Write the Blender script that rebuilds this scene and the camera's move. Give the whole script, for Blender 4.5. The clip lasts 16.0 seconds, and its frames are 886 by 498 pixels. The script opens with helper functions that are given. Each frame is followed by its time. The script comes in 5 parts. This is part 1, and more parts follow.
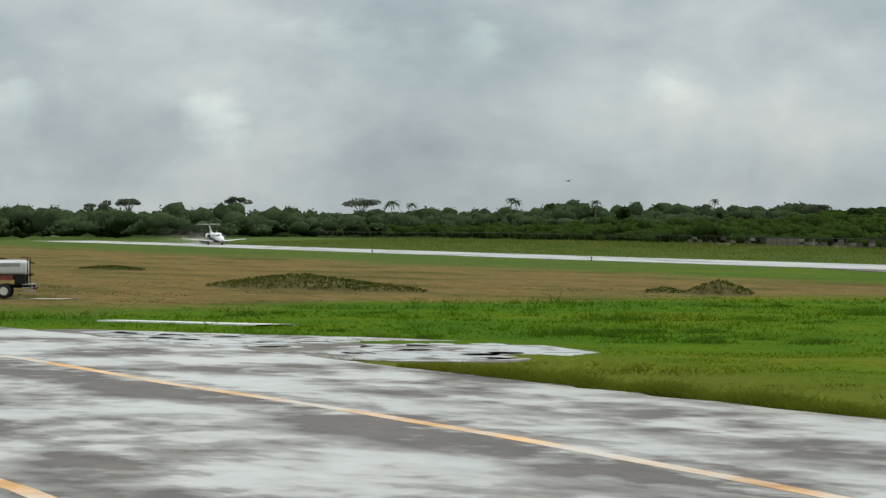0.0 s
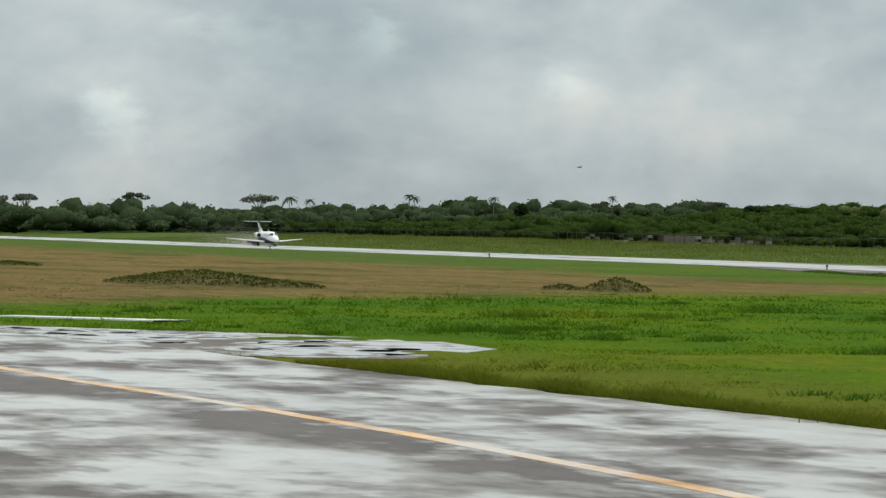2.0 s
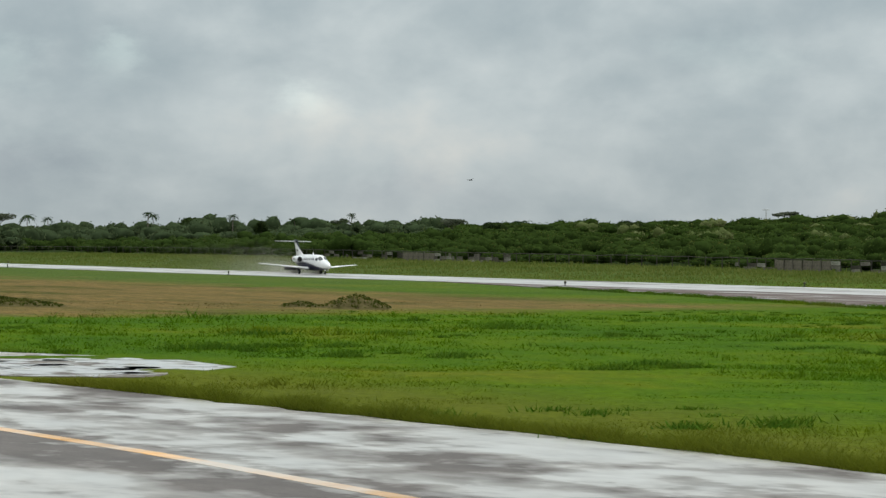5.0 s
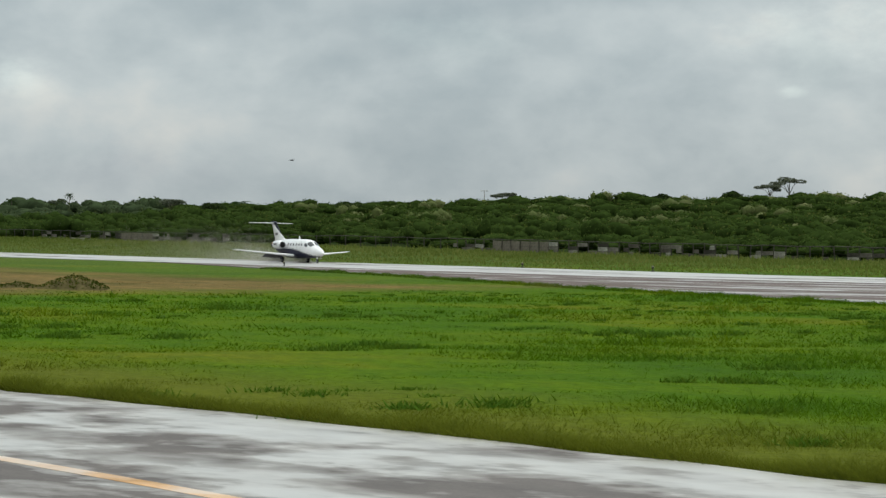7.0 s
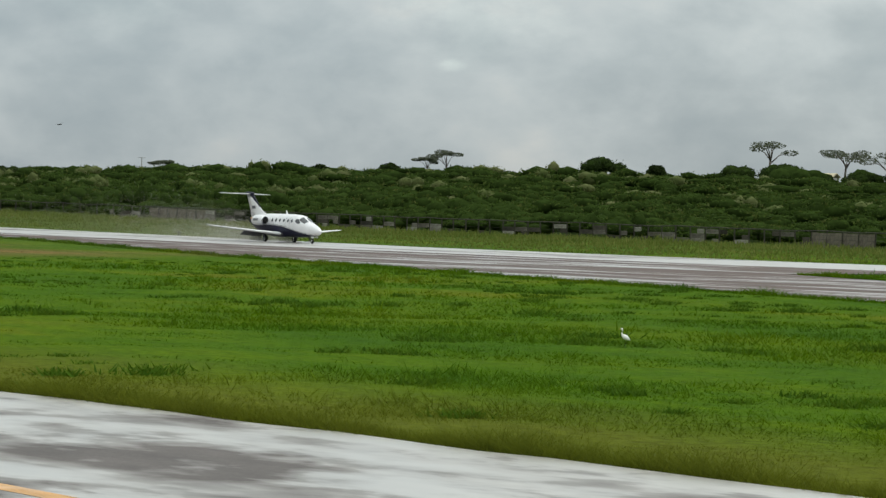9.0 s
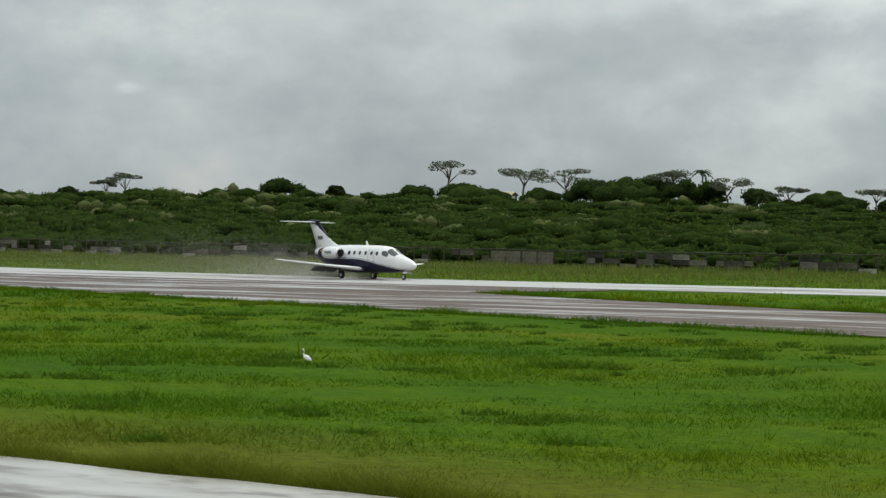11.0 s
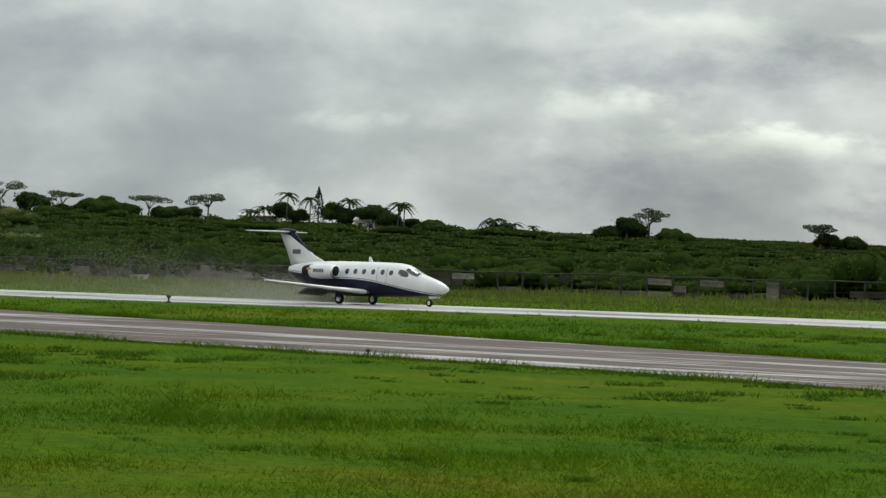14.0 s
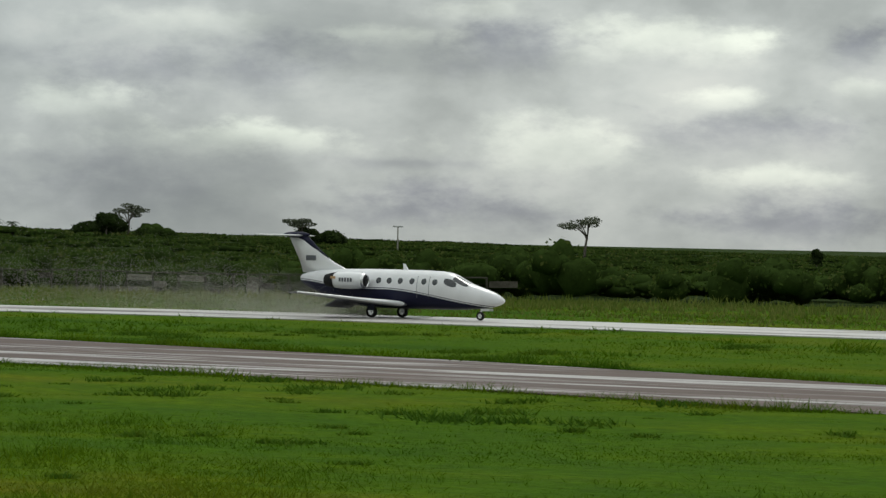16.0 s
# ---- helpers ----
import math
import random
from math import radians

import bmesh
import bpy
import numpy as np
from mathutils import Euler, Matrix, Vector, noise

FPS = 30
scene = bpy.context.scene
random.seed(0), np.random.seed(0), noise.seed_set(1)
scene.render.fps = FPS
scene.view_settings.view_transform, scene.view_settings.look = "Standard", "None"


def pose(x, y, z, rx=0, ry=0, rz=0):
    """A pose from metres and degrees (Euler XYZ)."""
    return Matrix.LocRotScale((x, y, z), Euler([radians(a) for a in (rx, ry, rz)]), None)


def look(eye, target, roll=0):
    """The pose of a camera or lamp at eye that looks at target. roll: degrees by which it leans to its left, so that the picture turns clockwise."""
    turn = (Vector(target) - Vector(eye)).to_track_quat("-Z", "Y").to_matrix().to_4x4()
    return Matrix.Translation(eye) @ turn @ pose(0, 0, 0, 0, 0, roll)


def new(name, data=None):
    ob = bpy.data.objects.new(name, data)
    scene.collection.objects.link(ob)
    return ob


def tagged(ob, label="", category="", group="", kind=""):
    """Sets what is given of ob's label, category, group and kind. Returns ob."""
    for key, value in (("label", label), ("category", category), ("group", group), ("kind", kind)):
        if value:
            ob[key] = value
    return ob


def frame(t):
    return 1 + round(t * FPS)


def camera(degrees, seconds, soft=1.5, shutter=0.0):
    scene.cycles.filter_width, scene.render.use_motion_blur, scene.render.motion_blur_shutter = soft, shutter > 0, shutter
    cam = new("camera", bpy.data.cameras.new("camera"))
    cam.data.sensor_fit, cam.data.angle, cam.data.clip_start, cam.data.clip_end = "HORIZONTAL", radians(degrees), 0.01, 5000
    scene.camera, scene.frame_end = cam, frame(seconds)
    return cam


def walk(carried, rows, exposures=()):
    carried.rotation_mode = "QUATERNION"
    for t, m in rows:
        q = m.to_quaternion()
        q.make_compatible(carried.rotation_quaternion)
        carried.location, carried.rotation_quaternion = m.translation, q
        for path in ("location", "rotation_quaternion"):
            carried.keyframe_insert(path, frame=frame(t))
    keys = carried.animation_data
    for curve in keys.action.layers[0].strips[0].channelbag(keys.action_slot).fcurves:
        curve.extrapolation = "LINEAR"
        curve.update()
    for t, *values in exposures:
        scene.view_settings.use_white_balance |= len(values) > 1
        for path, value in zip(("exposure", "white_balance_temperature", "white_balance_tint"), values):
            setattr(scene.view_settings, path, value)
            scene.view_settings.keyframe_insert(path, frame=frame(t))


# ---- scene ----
EYE = 3.95
cam = camera(14.41, 16.0, soft=1.4)
# seconds, turn about x, lean, turn about z: a hand-held pan from one spot
TURNS = [
    (0.0, 89.644, 0.073, 73.955), (0.5, 89.561, 0.066, 73.573), (1.0, 89.488, 0.079, 73.154),
    (1.5, 89.543, -0.021, 72.725), (2.0, 89.586, -0.134, 72.288), (2.5, 89.607, -0.137, 71.706),
    (3.0, 89.715, -0.163, 70.769), (5.5, 89.880, 0.043, 66.822), (6.0, 89.877, -0.062, 65.270),
    (6.5, 89.741, -0.226, 64.174), (7.0, 89.554, -0.045, 63.436), (7.5, 89.569, -0.085, 62.347),
    (8.0, 89.266, -0.638, 60.727), (10.5, 89.524, -0.471, 54.077), (11.0, 89.523, -0.422, 52.607),
    (11.5, 89.540, -0.976, 50.861), (12.0, 89.760, -0.905, 49.036), (12.5, 89.601, -1.030, 46.262),
    (13.0, 89.525, -1.025, 44.364), (13.5, 89.653, -1.063, 42.597), (14.0, 89.791, -1.470, 40.757),
    (14.5, 89.958, -1.741, 38.498), (15.0, 90.063, -1.637, 36.416), (15.5, 90.014, -1.493, 34.392),
    (16.0, 89.895, -1.090, 32.269),
]
EXPOSURES = [(0.0, -0.04), (5.5, -0.02), (8.0, -0.08), (11.0, -0.18), (13.0, -0.3), (14.5, -0.42), (16.0, -0.62)]
walk(cam, [(t, pose(0, 0, EYE, rx, ry, rz)) for t, rx, ry, rz in TURNS], EXPOSURES)


# ---- node helpers ----
def tree_of(mat):
    mat.use_nodes = True
    nt = mat.node_tree
    nt.nodes.clear()
    return nt


def nd(nt, kind, **sets):
    n = nt.nodes.new(kind)
    for k, v in sets.items():
        n.inputs[k].default_value = v
    return n


def math_node(nt, op, a, b=0.5, c=0.0, clamp=False):
    n = nt.nodes.new("ShaderNodeMath")
    n.operation, n.use_clamp = op, clamp
    for i, v in enumerate((a, b, c)):
        if isinstance(v, (int, float)):
            n.inputs[i].default_value = v
        else:
            nt.links.new(v, n.inputs[i])
    return n.outputs[0]


def ramp(nt, fac, stops):
    n = nt.nodes.new("ShaderNodeValToRGB")
    els = n.color_ramp.elements
    while len(els) < len(stops):
        els.new(0.5)
    for e, (p, c) in zip(els, stops):
        e.position = p
        e.color = (*c, 1) if len(c) == 3 else c
    nt.links.new(fac, n.inputs[0])
    return n.outputs[0]


def grey(*ps):
    return [(p, (v, v, v)) for p, v in ps]


def noise_node(nt, vec, scale, detail=4.0, rough=0.55, distort=0.0):
    n = nd(nt, "ShaderNodeTexNoise", Scale=scale, Detail=detail, Roughness=rough, Distortion=distort)
    nt.links.new(vec, n.inputs["Vector"])
    return n.outputs["Fac"]


def mapped(nt, vec, scale=(1, 1, 1), loc=(0, 0, 0), rot=(0, 0, 0)):
    n = nd(nt, "ShaderNodeMapping", Scale=scale, Location=loc, Rotation=rot)
    nt.links.new(vec, n.inputs["Vector"])
    return n.outputs[0]


def mix_col(nt, fac, a, b, blend="MIX"):
    n = nt.nodes.new("ShaderNodeMix")
    n.data_type, n.blend_type = "RGBA", blend
    for sock, v in ((n.inputs[0], fac), (n.inputs[6], a), (n.inputs[7], b)):
        if isinstance(v, (int, float)):
            sock.default_value = v
        elif isinstance(v, tuple):
            sock.default_value = (*v, 1)
        else:
            nt.links.new(v, sock)
    return n.outputs[2]


def finish(nt, color, rough, bump=None, strength=0.3, dist=0.02, metallic=0.0, spec=0.5, coat=0.0, normal_vec=None):
    b = nt.nodes.new("ShaderNodeBsdfPrincipled")
    for key, v in (("Base Color", color), ("Roughness", rough), ("Metallic", metallic), ("Specular IOR Level", spec), ("Coat Weight", coat)):
        if isinstance(v, (int, float)):
            b.inputs[key].default_value = v
        elif isinstance(v, tuple):
            b.inputs[key].default_value = (*v, 1)
        else:
            nt.links.new(v, b.inputs[key])
    if bump is not None:
        bp = nd(nt, "ShaderNodeBump", Strength=strength, Distance=dist)
        nt.links.new(bump, bp.inputs["Height"])
        nt.links.new(bp.outputs[0], b.inputs["Normal"])
    out = nt.nodes.new("ShaderNodeOutputMaterial")
    nt.links.new(b.outputs[0], out.inputs[0])
    return b


def coords(nt, which="Object"):
    return nt.nodes.new("ShaderNodeTexCoord").outputs[which]


# ---- sky and sun: a broken overcast after rain ----
SUN_EL, SUN_AZ = 52.0, -20.0      # degrees; the azimuth from +y towards +x
sun = new("sun", bpy.data.lights.new("sun", "SUN"))
sun.data.energy, sun.data.angle, sun.data.color = 1.3, radians(14), (1.0, 0.96, 0.9)
se, sa = radians(SUN_EL), radians(SUN_AZ)
sun.matrix_world = look((100 * math.cos(se) * math.sin(sa), 100 * math.cos(se) * math.cos(sa), 100 * math.sin(se)), (0, 0, 0))


CLOUDS_AHEAD = [(-77.63, 1.61, 0.74, 1.0, 0.90), (-80.98, 1.87, 0.69, 1.0, 0.70), (-75.37, 2.84, 1.02, 1.3, 0.60), (-73.48, 2.90, 0.69, 1.3, 0.60), (-70.30, 2.18, 1.02, 2.0, 0.35), (-73.21, 3.06, 0.55, 1.3, 0.50), (-70.41, 2.24, 0.55, 1.8, 0.40), (-63.17, 2.93, 1.20, 1.6, 0.35), (-57.72, 2.14, 0.35, 2.2, 0.90), (-57.40, 2.87, 1.39, 1.3, 0.50)]
CLOUDS_ASIDE = [(-35.84, 1.63, 3.40, 8.5, 0.55), (-33.29, 3.34, 1.17, 4.4, 0.60), (-28.68, 3.33, 2.28, 4.8, 0.75), (-27.30, 3.38, 0.69, 2.0, 0.80), (-27.88, 2.42, 1.01, 4.2, 0.70), (-30.49, 1.55, 1.75, 2.4, 0.60), (-26.62, 1.13, 1.75, 6.0, 0.70), (-38.15, 2.27, 1.38, 2.9, 0.30), (-31.64, 3.79, 1.59, 5.0, 0.50), (-25.37, 2.65, 0.74, 2.8, 0.50), (-42.32, 1.84, 1.01, 4.2, 0.55), (-37.99, 2.18, 1.38, 3.7, 0.50), (-35.13, 1.71, 2.02, 6.3, 0.55), (-43.95, 0.73, 0.80, 2.1, 0.45), (-36.55, 3.54, 2.23, 7.0, 0.35)]
CLOUDS_DARK = [(-35.86, 2.69, 3.40, 4.3, -0.55), (-31.44, 3.24, 1.38, 1.7, -0.75), (-32.50, 0.50, 2.66, 4.3, -0.75), (-26.69, 0.38, 2.28, 3.9, -0.75), (-27.64, 1.83, 2.50, 4.3, -0.60), (-25.43, 3.33, 0.74, 1.3, -0.80), (-37.39, 0.64, 2.55, 4.0, -0.35), (-33.07, 1.27, 1.59, 8.3, -0.40), (-45.29, 2.91, 3.72, 6.4, -0.30), (-37.41, 1.09, 3.19, 5.5, -0.30), (-39.30, 2.98, 2.66, 8.3, -0.25), (-75.19, 1.13, 1.85, 3.0, -0.40), (-69.20, 0.75, 2.77, 5.0, -0.30)]
CLOUDS = CLOUDS_AHEAD + CLOUDS_ASIDE + CLOUDS_DARK


def build_world():
    world = bpy.data.worlds.new("overcast_sky")
    scene.world = world
    world.use_nodes = True
    nt = world.node_tree
    nt.nodes.clear()
    way = coords(nt, "Generated")
    sky = nt.nodes.new("ShaderNodeTexSky")
    sky.sky_type, sky.sun_disc = "NISHITA", False
    sky.sun_elevation, sky.sun_rotation = se, sa
    xyz = nt.nodes.new("ShaderNodeSeparateXYZ")
    nt.links.new(way, xyz.inputs[0])
    up = math_node(nt, "MAXIMUM", xyz.outputs[2], 0.0)
    # soft masses, billows and fine wisps
    big = noise_node(nt, mapped(nt, way, (9, 9, 17), (3.1, 0.4, 1.2)), 1.0, 4, 0.5, 0.1)
    puff = noise_node(nt, mapped(nt, way, (24, 24, 40), (0.7, 2.2, 0.3)), 1.0, 8, 0.55, 0.12)
    base = math_node(nt, "MULTIPLY_ADD", big, 0.55, math_node(nt, "MULTIPLY", puff, 0.45))
    # brokenness grows towards the runway's heading
    side = math_node(nt, "MULTIPLY_ADD", xyz.outputs[0], 3.0, 2.6, clamp=True)
    soft = ramp(nt, base, grey((0.36, 0.42), (0.46, 0.49), (0.55, 0.575), (0.66, 0.67)))
    hard = ramp(nt, base, grey((0.36, 0.42), (0.47, 0.50), (0.54, 0.62), (0.62, 0.76), (0.7, 0.85)))
    lum = mix_col(nt, side, soft, hard)
    tint = ramp(nt, base, [(0.35, (0.81, 0.98, 1.06)), (0.56, (0.895, 1.0, 1.025)), (0.70, (0.99, 1.0, 0.95))])
    tint = mix_col(nt, math_node(nt, "MULTIPLY", side, 0.7), tint, (0.95, 1.0, 0.93))
    cloud = mix_col(nt, 1.0, lum, tint, "MULTIPLY")
    # single heads and banks of cloud: bearing, elevation, size in degrees, flatness, weight
    warp = nd(nt, "ShaderNodeTexNoise", Scale=1.0, Detail=7.0, Roughness=0.62)
    nt.links.new(mapped(nt, way, (34, 34, 70), (1.3, 0.2, 0.9)), warp.inputs["Vector"])
    total = None
    for az, el, size, flat, weight in CLOUDS:
        a, e, r = radians(az), radians(el), radians(size)
        centre = (math.cos(e) * math.sin(a), math.cos(e) * math.cos(a), math.sin(e))
        off = nt.nodes.new("ShaderNodeVectorMath")
        off.operation = "SUBTRACT"
        nt.links.new(way, off.inputs[0])
        off.inputs[1].default_value = centre
        shift = nt.nodes.new("ShaderNodeVectorMath")
        shift.operation = "MULTIPLY_ADD"
        nt.links.new(warp.outputs["Color"], shift.inputs[0])
        shift.inputs[1].default_value = (r * 2.6, r * 2.6, r * 2.6 / flat)
        nt.links.new(mapped(nt, off.outputs[0], (1, 1, 1), (-r * 1.3, -r * 1.3, -r * 1.3 / flat)), shift.inputs[2])
        size_of = nt.nodes.new("ShaderNodeVectorMath")
        size_of.operation = "LENGTH"
        nt.links.new(mapped(nt, shift.outputs[0], (1, 1, flat)), size_of.inputs[0])
        m = nd(nt, "ShaderNodeMapRange")
        m.interpolation_type = "SMOOTHSTEP"
        nt.links.new(size_of.outputs["Value"], m.inputs[0])
        for i, v in enumerate((r * 1.05, r * (0.25 if weight > 0 else 0.05), 0.0, (0.32 if az < -50 else 0.60) * weight), 1):
            m.inputs[i].default_value = v
        # heads are crisp above and fade below
        zz = nt.nodes.new("ShaderNodeSeparateXYZ")
        nt.links.new(off.outputs[0], zz.inputs[0])
        fade = nd(nt, "ShaderNodeMapRange")
        nt.links.new(zz.outputs[2], fade.inputs[0])
        for i, v in enumerate((-r / flat, r * 0.3 / flat, 0.15, 1.0), 1):
            fade.inputs[i].default_value = v
        one = math_node(nt, "MULTIPLY", m.outputs[0], fade.outputs[0])
        total = one if total is None else math_node(nt, "ADD", total, one)
    gain = math_node(nt, "MAXIMUM", math_node(nt, "ADD", math_node(nt, "MINIMUM", total, 0.6), 1.0), 0.55)
    glow = nt.nodes.new("ShaderNodeCombineXYZ")
    warm = math_node(nt, "MULTIPLY_ADD", math_node(nt, "SUBTRACT", gain, 1.0), 0.80, 1.0)
    for i, k in enumerate((gain, gain, warm)):
        nt.links.new(k, glow.inputs[i])
    cloud = mix_col(nt, 1.0, cloud, glow.outputs[0], "MULTIPLY")
    # an overcast dome is brighter overhead than at its rim
    rise = ramp(nt, up, grey((0.0, 0.84), (0.04, 1.0), (0.12, 1.05), (0.5, 1.7), (1.0, 2.2)))
    cloud = mix_col(nt, 1.0, cloud, rise, "MULTIPLY")
    # the cover thins towards the sun's side
    thin = ramp(nt, math_node(nt, "ADD", xyz.outputs[0], 1.0), grey((0.12, 0.79), (0.2, 0.81), (0.32, 1.0), (0.6, 1.0), (1.0, 0.85)))
    cloud = mix_col(nt, 1.0, cloud, mix_col(nt, 1.0, thin, (1.36, 1.36, 1.36), "MULTIPLY"), "MULTIPLY")
    clear = mix_col(nt, 1.0, sky.outputs[0], (0.06, 0.06, 0.06), "MULTIPLY")
    col = mix_col(nt, 0.93, clear, cloud)
    bg = nd(nt, "ShaderNodeBackground", Strength=1.0)
    nt.links.new(col, bg.inputs[0])
    out = nt.nodes.new("ShaderNodeOutputWorld")
    nt.links.new(bg.outputs[0], out.inputs[0])


build_world()


# ---- lie of the land ----
def smooth(a, b, v):
    k = np.clip((np.asarray(v, float) - a) / (b - a), 0, 1)
    return k * k * (3 - 2 * k)


DIP_X = [-2000, -900, -700, -600, -450, -350, -250, -200, -150, -105, 0, 3000]
DIP_Z = [0.9, 0.8, 0.45, 0.15, -0.2, -0.38, -0.55, -0.45, -0.25, 0.0, 0.0, 0.0]


def ground_z(x, y):
    """The ground's height: flat by the apron, a shallow dip along the runway, a rise under the bush beyond the fence."""
    x, y = np.asarray(x, float), np.asarray(y, float)
    z = np.interp(x, DIP_X, DIP_Z) * smooth(45, 110, y)
    # a low bank before the far part of the fence
    z = z + smooth(162, 204, y) * np.interp(x, [-1100, -900, -620, -450, -340], [0.0, 0.5, 0.75, 0.45, 0.0])
    z = z + smooth(222, 330, y) * np.interp(x, [-380, -230], [0.9, 0.0])
    far = np.interp(x * 620 / np.maximum(y, 620), [-1500, -1150, -880, -740, -600, -500, -410, -330, -220, 0, 2000], [6.3, 6.4, 7.1, 5.6, 4.0, 2.9, 1.8, 0.6, 0.0, 0.0, 0.0])
    return z + smooth(250, 620, y) * far


# ---- materials ----
def brown_mask(nt, pos):
    """Where the sward is dry: the field beyond x = -150 - y/2, up to the green verge of the runway."""
    xyz = nt.nodes.new("ShaderNodeSeparateXYZ")
    nt.links.new(pos, xyz.inputs[0])
    wob = noise_node(nt, mapped(nt, pos, (0.05, 0.09, 0)), 1.0, 4, 0.6)
    edge = math_node(nt, "MULTIPLY_ADD", xyz.outputs[1], 0.5, xyz.outputs[0])
    edge = math_node(nt, "ADD", edge, math_node(nt, "MULTIPLY", wob, 60.0))
    a = nd(nt, "ShaderNodeMapRange")
    nt.links.new(edge, a.inputs[0])
    a.inputs[1].default_value, a.inputs[2].default_value = -112.0, -138.0
    far = math_node(nt, "MULTIPLY_ADD", wob, 34.0, xyz.outputs[1])
    b = nd(nt, "ShaderNodeMapRange")
    nt.links.new(far, b.inputs[0])
    b.inputs[1].default_value, b.inputs[2].default_value = 132.0, 118.0
    return math_node(nt, "MULTIPLY", a.outputs[0], b.outputs[0])


def grass_colour(nt, pos, per_blade=None):
    patch = noise_node(nt, mapped(nt, pos, (0.045, 0.085, 0)), 1.0, 5, 0.6)
    green = ramp(nt, patch, [(0.33, (0.046, 0.108, 0.004)), (0.45, (0.068, 0.138, 0.003)), (0.56, (0.098, 0.158, 0.003)), (0.68, (0.150, 0.162, 0.009))])
    tussock = noise_node(nt, mapped(nt, pos, (0.45, 0.8, 0)), 1.0, 3, 0.6)
    green = mix_col(nt, math_node(nt, "MULTIPLY_ADD", tussock, 2.4, -0.75, clamp=True), mix_col(nt, 0.5, green, (0.032, 0.088, 0.010)), green)
    # rough olive growth along the apron
    xyz = nt.nodes.new("ShaderNodeSeparateXYZ")
    nt.links.new(pos, xyz.inputs[0])
    rim = nd(nt, "ShaderNodeMapRange")
    nt.links.new(math_node(nt, "MULTIPLY_ADD", patch, 16.0, xyz.outputs[1]), rim.inputs[0])
    rim.inputs[1].default_value, rim.inputs[2].default_value = 47.0, 40.0
    by_edge = nd(nt, "ShaderNodeMapRange")
    nt.links.new(xyz.outputs[0], by_edge.inputs[0])
    by_edge.inputs[1].default_value, by_edge.inputs[2].default_value = -118.0, -98.0
    green = mix_col(nt, math_node(nt, "MULTIPLY", math_node(nt, "MULTIPLY", rim.outputs[0], by_edge.outputs[0]), 0.65), green, (0.125, 0.122, 0.016))
    dry = ramp(nt, tussock, [(0.3, (0.098, 0.092, 0.028)), (0.5, (0.160, 0.118, 0.046)), (0.7, (0.205, 0.146, 0.060))])
    band = noise_node(nt, mapped(nt, pos, (0.03, 0.11, 0), (5, 1, 0)), 1.0, 4, 0.6)
    dry = mix_col(nt, 1.0, dry, ramp(nt, band, [(0.35, (0.50, 0.66, 0.46)), (0.5, (1.0, 0.97, 0.96)), (0.66, (1.12, 1.06, 1.0))]), "MULTIPLY")
    poor = nd(nt, "ShaderNodeMapRange")
    nt.links.new(math_node(nt, "MULTIPLY_ADD", patch, 120.0, xyz.outputs[0]), poor.inputs[0])
    for i, v in enumerate((-120.0, -330.0, 0.0, 0.75), 1):
        poor.inputs[i].default_value = v
    green = mix_col(nt, poor.outputs[0], green, (0.078, 0.108, 0.030))
    col = mix_col(nt, brown_mask(nt, pos), green, dry)
    scrub = nd(nt, "ShaderNodeMapRange")
    nt.links.new(math_node(nt, "MULTIPLY_ADD", tussock, 4.0, xyz.outputs[1]), scrub.inputs[0])
    scrub.inputs[1].default_value, scrub.inputs[2].default_value = 220.0, 224.0
    col = mix_col(nt, scrub.outputs[0], col, (0.030, 0.050, 0.012))
    if per_blade is not None:
        col = mix_col(nt, 1.0, col, ramp(nt, per_blade, grey((0.0, 0.82), (1.0, 1.2))), "MULTIPLY")
    return col


def thin_leaf(nt, col, share=0.4):
    """A leaf that lets some of the light through."""
    b = finish(nt, col, 0.85, spec=0.02)
    tr = nt.nodes.new("ShaderNodeBsdfTranslucent")
    nt.links.new(col, tr.inputs[0])
    mx = nd(nt, "ShaderNodeMixShader", Fac=share)
    nt.links.new(b.outputs[0], mx.inputs[1])
    nt.links.new(tr.outputs[0], mx.inputs[2])
    out = [n for n in nt.nodes if n.type == "OUTPUT_MATERIAL"][0]
    nt.links.new(mx.outputs[0], out.inputs[0])


def mat_ground():
    m = bpy.data.materials.new("grass_ground")
    nt = tree_of(m)
    pos = coords(nt, "Object")
    col = grass_colour(nt, pos)
    fine = noise_node(nt, mapped(nt, pos, (2.2, 3.6, 1)), 1.0, 6, 0.65)
    col = mix_col(nt, 1.0, col, ramp(nt, fine, grey((0.3, 0.6), (0.7, 1.25))), "MULTIPLY")
    finish(nt, col, 0.95, fine, 0.7, 0.25, spec=0.02)
    return m


def mat_blade():
    m = bpy.data.materials.new("grass_blade")
    nt = tree_of(m)
    pos = coords(nt, "Object")
    geo = nt.nodes.new("ShaderNodeNewGeometry")
    col = grass_colour(nt, pos, geo.outputs["Random Per Island"])
    thin_leaf(nt, col)
    return m


